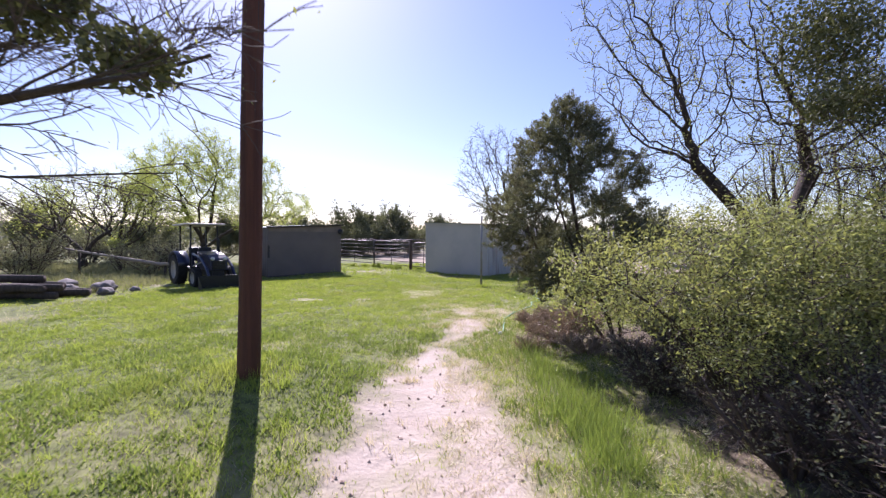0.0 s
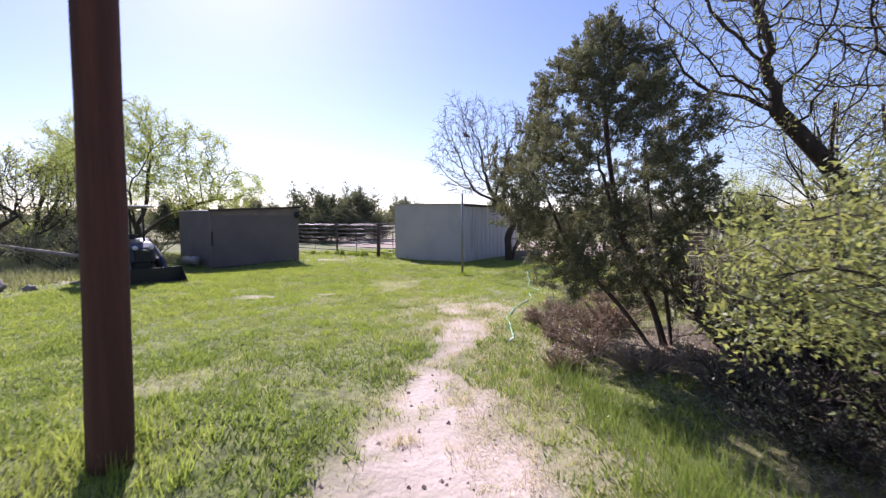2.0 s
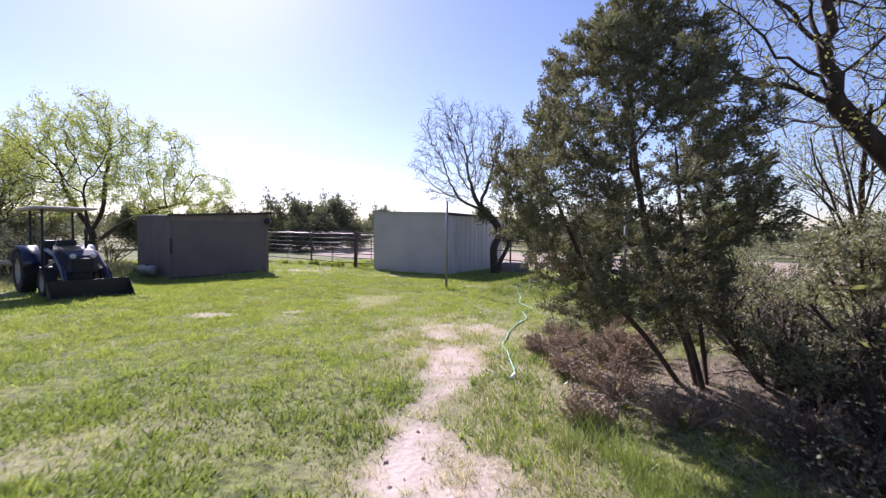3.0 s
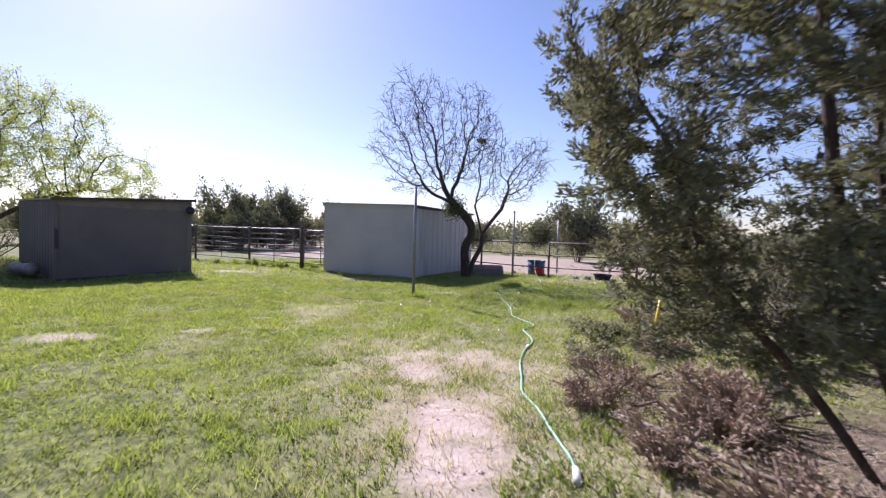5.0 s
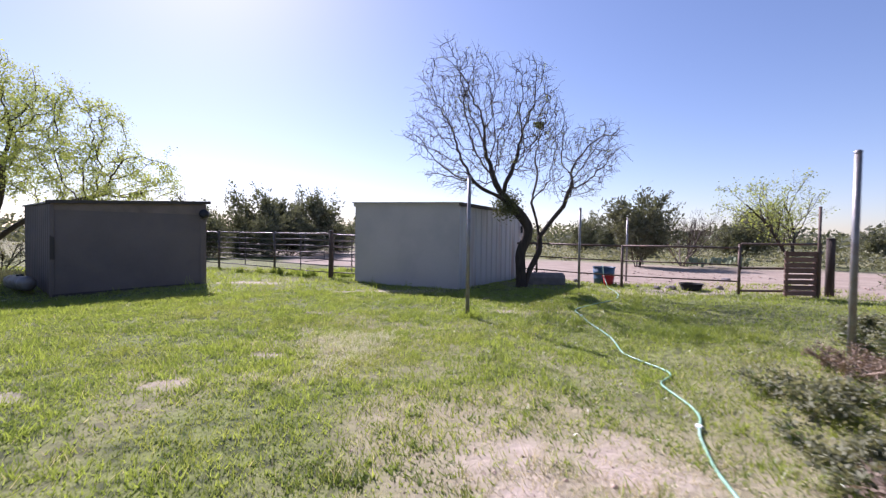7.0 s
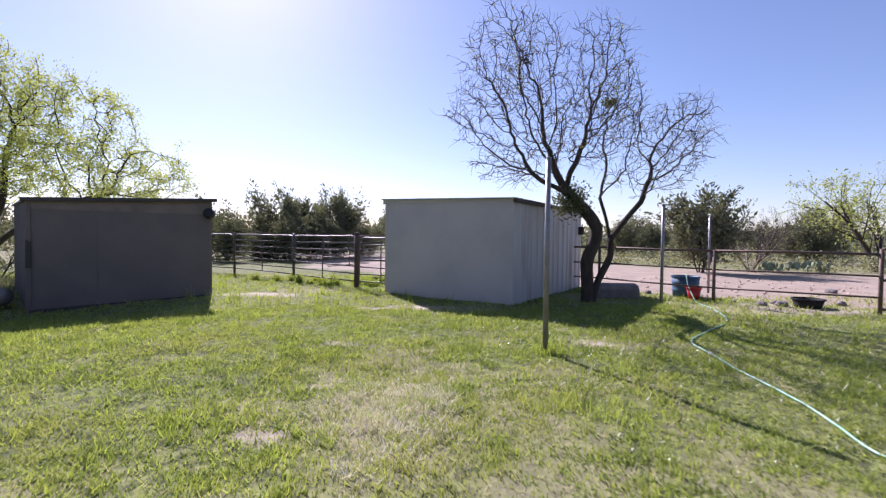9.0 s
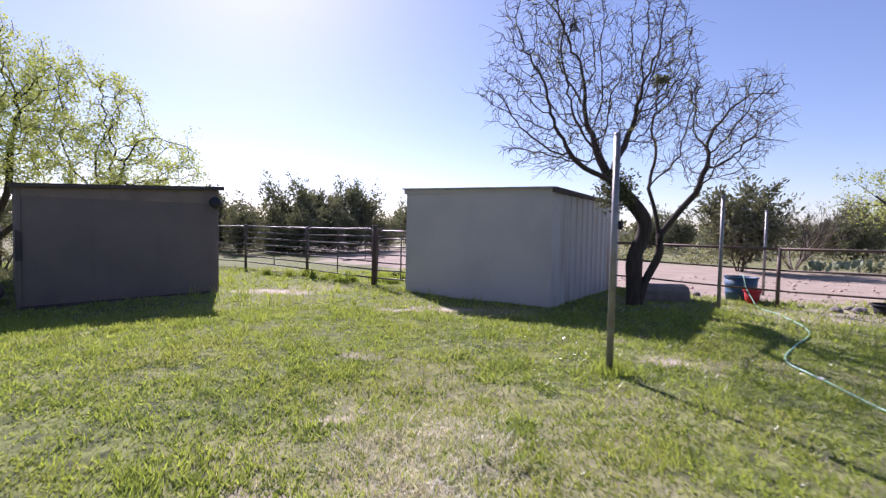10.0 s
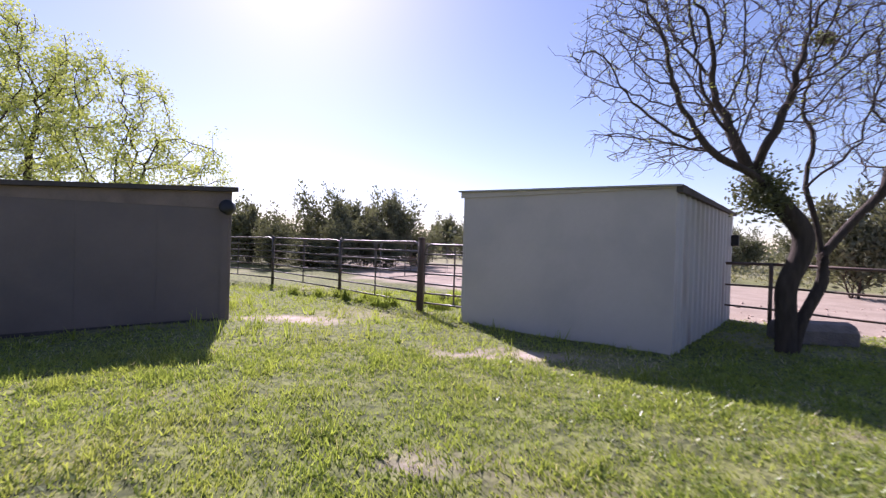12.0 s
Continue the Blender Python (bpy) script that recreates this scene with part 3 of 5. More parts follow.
fence_post((9.1, 22.1), 2.2, 0.032, M_PIPE, "tall grey pipe behind the blue tub", "tall_pipe")
fence_post((2.2, 15.88), 2.54, 0.036, M_PIPE, "tall thin galvanised steel post in the lawn", "steel_post", z=0.02)
fence_post((5.58, 11.87), 2.2, 0.034, M_PIPE, "galvanised steel post among low shrubs", "steel_post")

# slatted brown panel leaning by the gate
slats = thing("slatted_panel", "brown slatted wooden panel standing by the gate", "panel", at=(11.35, 17.72, gz(11.3, 17.8)))
for k in range(8):
    part("slat", Shape().box((0, 0, 0.12 + k * 0.145), (0.92, 0.03, 0.115), radians(-8)), M_PLANK, slats)
for x in (-0.36, 0.36):
    part("batten", Shape().box((x, 0.04 - x * 0.14, 0.6), (0.07, 0.03, 1.2), radians(-8)), M_PLANK, slats)


# ---- utility pole and guy wire ----
pole = thing("utility_pole", "tall reddish-brown wooden utility pole beside the footpath", "utility pole", at=(-1.27, 4.6, gz(-1.27, 4.6)))
sh = Shape()
hs = np.linspace(-0.3, 9.0, 30)
sh.tube([(0.022 * h + 0.006 * math.sin(h * 1.3), 0.006 * math.cos(h), h) for h in hs], [0.126 - 0.003 * max(h, 0) + 0.002 * math.sin(h * 5) for h in hs], 28)
part("shaft", sh, M_POLE, pole, smooth=True)
for k in range(9):
    a, h, L = random.uniform(2.6, 6.5), random.uniform(0.5, 4.0), random.uniform(0.5, 1.3)
    r = 0.125 - 0.003 * h
    part("crack", Shape().tube([(0.022 * q + r * math.cos(a), r * math.sin(a), q) for q in (h, h + L / 2, h + L)], [0.001, 0.004, 0.001], 5), M_TRIM, pole, "dark drying crack")

guy = thing("guy_wire", "thin steel guy wire with a yellow plastic guard", "guy wire", at=(4.52, 10.39, gz(4.52, 10.39)))
gd = Vector((0.21, -0.15, 2.0))
part("strand", Shape().tube([gd * -0.05, gd * 2.6], 0.006, 6), M_WIRE, guy)
part("guard", Shape().tube([gd * 0.01, gd * 0.14, gd * 0.27], [0.02, 0.024, 0.022], 10), M_YELLOW, guy, "yellow plastic guard", smooth=True)


# ---- garden hose, tubs ----
def smooth_line(pts, per=8):
    p = [Vector(q) for q in pts]
    p = [p[0] * 2 - p[1]] + p + [p[-1] * 2 - p[-2]]
    out = []
    for i in range(1, len(p) - 2):
        for k in range(per):
            t = k / per
            a, b, c, d = p[i - 1:i + 3]
            out.append(0.5 * ((2 * b) + (c - a) * t + (2 * a - 5 * b + 4 * c - d) * t * t + (3 * b - a - 3 * c + d) * t ** 3))
    return out + [p[-2]]


route = [(2.02, 7.85), (2.12, 8.3), (2.18, 8.8), (2.26, 9.28), (2.5, 9.9), (2.87, 10.7), (3.18, 11.1), (3.3, 11.75), (3.62, 12.1), (3.6, 12.9), (3.82, 13.7), (4.2, 15.3), (4.45, 16.1), (5.3, 16.9), (6.2, 17.65), (6.9, 18.9), (7.3, 20.1)]
line = [Vector((q.x + 0.012 * math.sin(i * 0.5), q.y, gz(q.x, q.y) + 0.018)) for i, q in enumerate(smooth_line([(*p, 0) for p in route]))]
line += smooth_line([line[-1], (7.42, 20.55, 0.35), (7.5, 20.75, 0.6), (7.58, 20.95, 0.62)], 5)[1:]
hose = thing("garden_hose", "light green garden hose lying in the grass", "garden hose", at=(0, 0, 0))
part("tube", Shape().tube(line, 0.012, 8), M_HOSE, hose, smooth=True)
part("coupling", Shape().tube([line[0] + Vector((-0.05, -0.1, 0.005)), line[0] + Vector((0, 0, 0.002)), line[1]], [0.026, 0.026, 0.02], 10), M_WHITE, hose, "white hose end", smooth=True)
for k in (0.3, 0.62):
    q = line[int(len(line) * k)]
    part("kink", Shape().lathe([(0.019, -0.03), (0.024, 0), (0.019, 0.03)], 8, Matrix.Translation(q) @ Matrix.Rotation(1.5, 4, "X")), M_WHITE, hose, "pale mended joint")


def tub(at, r0, r1, h, material, name, label, category, ribs=True, handle=False):
    s = thing(name, label, category, at=(*at, gz(*at)))
    prof = [(0, 0.02), (r0, 0.0), (r0 + (r1 - r0) * 0.3, h * 0.3)]
    if ribs:
        prof += [(r0 + (r1 - r0) * 0.33 + 0.015, h * 0.34), (r0 + (r1 - r0) * 0.36, h * 0.38)]
        prof += [(r0 + (r1 - r0) * 0.63, h * 0.64), (r0 + (r1 - r0) * 0.66 + 0.015, h * 0.68), (r0 + (r1 - r0) * 0.7, h * 0.72)]
    prof += [(r1, h), (r1 - 0.015, h), (r1 - 0.03, h * 0.6), (r0 - 0.03, 0.05), (0, 0.05)]
    part("body", Shape().lathe(prof, 28), material, s, smooth=True)
    part("rim", Shape().lathe([(r1 - 0.012, h - 0.02), (r1 + 0.018, h - 0.02), (r1 + 0.018, h + 0.008), (r1 - 0.012, h + 0.008)], 28), material, s)
    if handle:
        part("handle", Shape().tube([(r1 * math.cos(a), -0.02, h * 0.97 - 0.10 * math.sin(a)) for a in np.linspace(0, math.pi, 10)], 0.005, 6), M_WIRE, s, "thin wire handle", smooth=True)
    return s


tub((7.75, 21.15), 0.30, 0.335, 0.55, M_TUB, "water_tub", "faded blue plastic water tub by the pipe fence", "tub")
tub((7.62, 20.62), 0.12, 0.17, 0.29, M_RED, "bucket", "red plastic bucket below a hose end", "bucket", False, True)
tub((9.4, 19.25), 0.24, 0.3, 0.2, M_TYRE, "feed_pan", "black rubber feed pan on the bare dirt", "feed pan", False)
tub((-0.6, 24.6), 0.2, 0.27, 0.16, M_TYRE, "feed_pan", "black rubber feed pan behind the gate", "feed pan", False)


def rock(at, size, label, name="stone", seed=0, material=None):
    rng = np.random.default_rng(seed)
    bm = bmesh.new()
    bmesh.ops.create_icosphere(bm, subdivisions=3, radius=1)
    for v in bm.verts:
        n = noise.noise(v.co * 1.7 + Vector((seed * 3.1, 0, 0))) * 0.35 + noise.noise(v.co * 4 + Vector((seed, 5, 0))) * 0.12
        v.co *= 1 + n
        v.co = Vector((v.co.x * size[0], v.co.y * size[1], v.co.z * size[2]))
    me = bpy.data.meshes.new(name)
    bm.to_mesh(me)
    bm.free()
    me.materials.append(material or M_STONE)
    me.shade_smooth()
    ob = tagged(new(name, me), label, "stone")
    ob.matrix_basis = pose(*at, gz(*at) + size[2] * 0.5, 0, 0, float(rng.uniform(0, 360)))
    return ob


trough = thing("feed_trough", "grey rounded concrete trough behind the bare tree", "trough", at=(5.75, 21.1, gz(5.75, 21.1)), rz=-8)
sh = Shape()
sec = [(-0.24, 0), (-0.24, 0.22), (-0.16, 0.33), (0.0, 0.37), (0.16, 0.33), (0.24, 0.22), (0.24, 0)]
xs = (-0.58, -0.54, 0.54, 0.58)
sh.add([(x, y * (0.9 if abs(x) > 0.55 else 1), zz * (0.9 if abs(x) > 0.55 else 1)) for x in xs for y, zz in sec],
       [(i * 7 + j, i * 7 + j + 1, i * 7 + j + 8, i * 7 + j + 7) for i in range(3) for j in range(6)] + [tuple(range(7)), tuple(range(27, 20, -1))])
part("body", sh, M_STONE, trough)
for i, (x, y, s0) in enumerate(((8.5, 19.5, 0.09), (8.9, 19.4, 0.12), (9.05, 19.75, 0.07), (8.2, 20.0, 0.06), (10.6, 19.6, 0.1), (7.1, 21.8, 0.08), (12.9, 22.0, 0.12), (-9.3, 12.6, 0.2), (-9.9, 13.3, 0.28), (-10.6, 12.8, 0.22), (-9.0, 13.4, 0.13), (-11.6, 13.8, 0.3))):
    rock((x, y), (s0 * 1.3, s0, s0 * 0.75), "pale weathered stone lying on the ground", seed=i + 2)


# ---- tractor ----
def wheel(parent, at, r, w, lugs):
    ty = Shape().lathe([(r * 0.6, -w / 2), (r * 0.9, -w / 2), (r * 0.97, -w * 0.42), (r, -w * 0.2), (r, w * 0.2), (r * 0.97, w * 0.42), (r * 0.9, w / 2), (r * 0.6, w / 2)], 32)
    for k in range(lugs):
        a = 2 * math.pi * k / lugs
        for s in (-1, 1):
            ty.beam((r * 0.99 * math.cos(a), r * 0.99 * math.sin(a), 0), (r * 0.99 * math.cos(a + 0.2), r * 0.99 * math.sin(a + 0.2), s * w * 0.47), 0.03, r * 0.06)
    t = part("wheel", ty, M_TYRE, parent)
    t.matrix_basis = pose(*at, 0, 90, 0)
    for s in (-1, 1):
        part("rim", Shape().lathe([(0, s * w * 0.18), (r * 0.18, s * w * 0.3), (r * 0.22, s * w * 0.16), (r * 0.5, s * w * 0.2), (r * 0.56, s * w * 0.42), (r * 0.62, s * w * 0.44), (r * 0.62, s * w * 0.2)], 24), M_RIM, t, "pale wheel rim")
    return t


def build_tractor():
    """Faces its own -y; rear axle at the origin."""
    s = thing("tractor", "dark blue compact tractor with canopy and front loader", "tractor", at=(-8.6, 16.1, gz(-8.6, 16.1)), rz=48)
    for x in (-0.62, 0.62):
        wheel(s, (x, 0, 0.56), 0.56, 0.34, 20)
    for x in (-0.55, 0.55):
        wheel(s, (x, -1.65, 0.36), 0.36, 0.24, 16)
    hood = Shape()
    pr = [(-1.0, 0.62), (-1.0, 1.26), (-1.5, 1.24), (-2.0, 1.16), (-2.2, 1.02), (-2.24, 0.62)]
    for x in (-0.3, 0.3):
        hood.add([(x * (0.94 if zz > 1 else 1), y, zz) for y, zz in pr], [tuple(range(6)) if x < 0 else tuple(range(5, -1, -1))])
    hood.add([(x * (0.94 if zz > 1 else 1), y, zz) for x in (-0.3, 0.3) for y, zz in pr], [(i, 6 + i, 6 + (i + 1) % 6, (i + 1) % 6) for i in range(6)])
    part("hood", hood, M_BLUE, s, bevel=0.03)
    gr = part("grille", Shape().box((0, -2.255, 0.82), (0.42, 0.03, 0.3)), M_BLACK, s, bevel=0.008)
    for k in range(5):
        part("slat", Shape().box((0, -2.275, 0.71 + k * 0.055), (0.4, 0.015, 0.014)), M_BLACK, gr)
    for x in (-0.2, 0.2):
        part("headlight", Shape().lathe([(0.0, 0.03), (0.05, 0.02), (0.065, 0.0), (0.065, -0.03)], 16, Matrix.Translation((x, -2.26, 1.03)) @ Matrix.Rotation(radians(90), 4, "X")), M_LAMP, s, smooth=True)
    part("frame", Shape().box((0, -1.0, 0.52), (0.42, 2.3, 0.22)), M_BLACK, s, bevel=0.02)
    part("axle", Shape().tube([(-0.6, 0, 0.56), (0.6, 0, 0.56)], 0.1, 12), M_BLACK, s)
    part("axle", Shape().tube([(-0.5, -1.65, 0.36), (0.5, -1.65, 0.36)], 0.06, 12), M_BLACK, s)
    for x in (-0.6, 0.6):
        sh = Shape()
        arc = [(0.66 * math.cos(a), 0.56 + 0.66 * math.sin(a)) for a in np.linspace(0.3, 2.9, 12)]
        sh.add([(x + dx, y, zz) for y, zz in arc for dx in (-0.19, 0.19)], [(2 * i, 2 * i + 1, 2 * i + 3, 2 * i + 2) for i in range(11)])
        ob = part("fender", sh, M_BLUE, s, smooth=True)
        ob.modifiers.new("thick", "SOLIDIFY").thickness = 0.025
    part("dashboard", Shape().box((0, -0.92, 1.24), (0.42, 0.14, 0.3)), M_BLACK, s, bevel=0.03)
    part("steering_wheel", Shape().tube([(0.17 * math.cos(a), -0.68 + 0.12 * math.sin(a), 1.4 + 0.12 * math.sin(a)) for a in np.linspace(0, 2 * math.pi, 20)], 0.013, 6, False), M_BLACK, s)
    seat = Shape().box((0, -0.1, 0.92), (0.46, 0.44, 0.12))
    part("seat", seat, M_BLACK, s, bevel=0.04)
    part("seat_back", Shape().box((0, 0.14, 1.16), (0.44, 0.1, 0.42)), M_BLACK, s, bevel=0.04)
    part("platform", Shape().box((0, -0.5, 0.62), (0.9, 0.7, 0.04)), M_BLACK, s)
    for x in (-0.46, 0.46):
        for y in (0.3, -0.85):
            part("canopy_post", Shape().beam((x, y, 0.66), (x * 0.98, y, 2.19), 0.05, 0.05), M_BLACK, s)
    part("canopy", Shape().prism([(-0.66, -1.1), (0.66, -1.1), (0.66, 0.55), (-0.66, 0.55)], [2.2, 2.2, 2.16, 2.16], [2.26, 2.26, 2.23, 2.23]), M_CANOPY, s, "pale flat canopy", bevel=0.025)
    part("exhaust", Shape().tube([(0.2, -1.7, 1.2), (0.2, -1.7, 1.62), (0.2, -1.66, 1.7)], 0.025, 10), M_BLACK, s, smooth=True)
    for x in (-0.42, 0.42):
        part("loader_post", Shape().beam((x, -0.95, 0.5), (x, -0.98, 1.2), 0.08, 0.1), M_BLUE, s, bevel=0.01)
        part("loader_arm", Shape().tube([(x, -0.98, 1.15), (x, -1.75, 1.05), (x, -2.3, 0.72), (x, -2.62, 0.3)], 0.05, 8), M_BLUE, s)
        part("hydraulic_ram", Shape().tube([(x, -1.0, 0.72), (x, -1.8, 0.9)], 0.028, 8), M_RIM, s)
    bk = Shape()
    prof = [(-2.66, 0.48), (-2.66, 0.1), (-2.76, 0.03), (-3.15, 0.02)]
    bk.add([(x, y, zz) for x in (-0.8, 0.8) for y, zz in prof], [(i, i + 1, i + 5, i + 4) for i in range(3)] + [(0, 1, 2, 3), (7, 6, 5, 4)])
    ob = part("bucket", bk, M_BLACK, s, "dark steel loader bucket")
    ob.modifiers.new("thick", "SOLIDIFY").thickness = 0.025
    part("cutting_edge", Shape().box((0, -3.13, 0.03), (1.6, 0.08, 0.02)), M_PIPE, s)
    part("three_point_arm", Shape().tube([(0.3, 0.1, 0.45), (0.32, 0.9, 0.38)], 0.03, 8), M_BLACK, s)
    part("three_point_arm", Shape().tube([(-0.3, 0.1, 0.45), (-0.32, 0.9, 0.38)], 0.03, 8), M_BLACK, s)


build_tractor()

# bleached pole propped between the scrub and the tractor
pp = thing("propped_pole", "long bleached wooden pole propped above the weeds", "pole", at=(0, 0, 0))
part("shaft", Shape().tube([(-15.9, 18.6, 1.15), (-13.4, 18.2, 0.82), (-11.2, 17.9, 0.55), (-9.6, 17.7, 0.6)], [0.05, 0.07, 0.075, 0.06], 10), M_STICK, pp, smooth=True)
for x, y, h in ((-15.2, 18.5, 1.02), (-11.0, 17.9, 0.5)):
    part("prop", Shape().tube([(x, y, gz(x, y) - 0.1), (x + 0.03, y, h)], 0.05, 8), M_WOODPOST, pp, smooth=True)
tank = thing("water_tank", "low pale plastic tank at the shed corner", "tank", at=(-8.5, 20.4, gz(-8.5, 20.4)), rz=-35)
part("body", Shape().tube([(-0.5, 0, 0.26), (-0.46, 0, 0.26), (0.46, 0, 0.26), (0.5, 0, 0.26)], [0.12, 0.18, 0.18, 0.12], 18), M_PIPE, tank, smooth=True)
part("cap", Shape().lathe([(0.07, 0.42), (0.07, 0.47), (0, 0.47)], 14), M_BLACK, tank)
for x in (-0.3, 0.3):
    part("strap", Shape().tube([(x - 0.02, 0, 0.26), (x + 0.02, 0, 0.26)], 0.185, 18), M_PIPE, tank)


# ---- trees and shrubs ----
def grow(rng, start, d, length, r, level, plan, out, first=0.28):
    """Adds one branch and its children. plan: per level (children, length share, spread, wander, lift)."""
    kids, share, spread, wander, lift = plan[level]
    n = 7 if level == 0 else (6 if level == 1 else 4)
    p, d = np.array(start, float), np.array(d, float)
    pts, dirs = [p], [d]
    for i in range(n):
        d = d + rng.normal(size=3) * wander * (0.35 if level == 0 and length < 2.0 else 1.0) + np.array((0, 0, lift))
        d /= np.linalg.norm(d)
        p = p + d * length / n
        pts.append(p)
        dirs.append(d)
    last = level == len(plan) - 1
    bole = level == 0 and length < 2.0
    radii = np.linspace(r, max(r * (0.8 if bole else 0.3 if last else 0.35), 0.0022), n + 1)
    out.append((np.array(pts), radii, level))
    if last:
        return
    for k in range(kids):
        t = first + (1 - first) * (k + rng.uniform(0.2, 0.9)) / kids
        i = min(int(t * n), n)
        side = np.cross(dirs[i], rng.normal(size=3))
        side /= max(np.linalg.norm(side), 1e-6)
        nd = dirs[i] + side * spread * rng.uniform(0.6, 1.2)
        nd /= np.linalg.norm(nd)
        grow(rng, pts[i], nd, length * share * rng.uniform(0.7, 1.25) * (1.15 - 0.45 * t), max(radii[i] * rng.uniform(0.36, 0.55), 0.0028), level + 1, plan, out)


def wood(branches, lo, hi):
    sh = Shape()
    for pts, radii, level in branches:
        if lo <= level <= hi:
            sh.tube(pts, radii, (10, 6, 4, 3, 3)[level], False)
    return sh


def tips(branches, rng, count, from_level, spread):
    ps = [b[0] for b in branches if b[2] >= from_level]
    ps = np.concatenate([p[len(p) // 3:] for p in ps])
    return ps[rng.integers(0, len(ps), count)] + rng.normal(size=(count, 3)) * spread


def colonise(rng, stems, goals, reach, near, wander=0.25, lift=0.0, rounds=120):
    """Grows branches from the stems towards scattered goals, each taken by the branch that gets near it. Gives nodes and their parents."""
    pos, par = [], []
    for line in stems:
        prev = -1
        if pos:
            dd = np.linalg.norm(np.array(pos) - np.array(line[0]), axis=1)
            prev = int(dd.argmin()) if dd.min() < 0.3 else -1
        for q in smooth_line(line, 4):
            pos.append(np.array(q, float))
            par.append(prev)
            prev = len(pos) - 1
    goals = np.array(goals, float)
    P = np.array(pos)
    dist = np.linalg.norm(goals[:, None] - P[None], axis=2)
    who, best = dist.argmin(1), dist.min(1)
    for _ in range(rounds):
        live = best > near
        goals, who, best = goals[live], who[live], best[live]
        if len(goals) < 3:
            break
        pull = np.zeros((len(P), 3))
        np.add.at(pull, who, (goals - P[who]) / best[:, None])
        src = np.unique(who)
        d = pull[src]
        d /= np.maximum(np.linalg.norm(d, axis=1, keepdims=True), 1e-6)
        d += rng.normal(size=d.shape) * wander + np.array((0, 0, lift))
        d /= np.linalg.norm(d, axis=1, keepdims=True)
        fresh = P[src] + d * reach
        par.extend(src.tolist())
        base = len(P)
        P = np.concatenate([P, fresh])
        dist = np.linalg.norm(goals[:, None] - fresh[None], axis=2)
        i, m = dist.argmin(1), dist.min(1)
        closer = m < best
        who = np.where(closer, base + i, who)
        best = np.where(closer, m, best)
    return P, np.array(par)


def chains(P, par, thick, thin):
    """Splits grown nodes into tapering runs: (points, radii), and gives each node's radius."""
    n = len(P)
    load = np.zeros(n)
    for i in range(n - 1, -1, -1):
        load[i] = max(load[i], 1.0)
        if par[i] >= 0:
            load[par[i]] += load[i]
    r = thin + (thick - thin) * (load / load.max()) ** 0.7
    kids = collections.defaultdict(list)
    for i, q in enumerate(par):
        kids[int(q)].append(i)
    runs = []
    for i in range(n):
        q = int(par[i])
        if q >= 0 and max(kids[q], key=lambda k: load[k]) == i:
            continue
        run = [i]
        while kids.get(run[-1]):
            run.append(max(kids[run[-1]], key=lambda k: load[k]))
        pts = ([P[q]] if q >= 0 else []) + [P[k] for k in run]
        rad = ([min(r[q], r[i] * 1.15)] if q >= 0 else []) + [r[k] for k in run]
        if len(pts) > 1:
            runs.append((np.array(pts), np.array(rad)))
    return runs, r


def blobs(rng, count, *shapes):
    """Scatters goals through ellipsoids (centre, radii), more of them towards the outside."""
    out = []
    size = np.array([np.prod(b) for a, b in shapes])
    for (c, rad), k in zip(shapes, (size / size.sum() * count).astype(int)):
        d = rng.normal(size=(k, 3))
        d /= np.linalg.norm(d, axis=1, keepdims=True)
        out.append(np.array(c) + d * rng.uniform(0.05, 1, (k, 1)) ** 0.42 * np.array(rad))
    return np.concatenate(out)


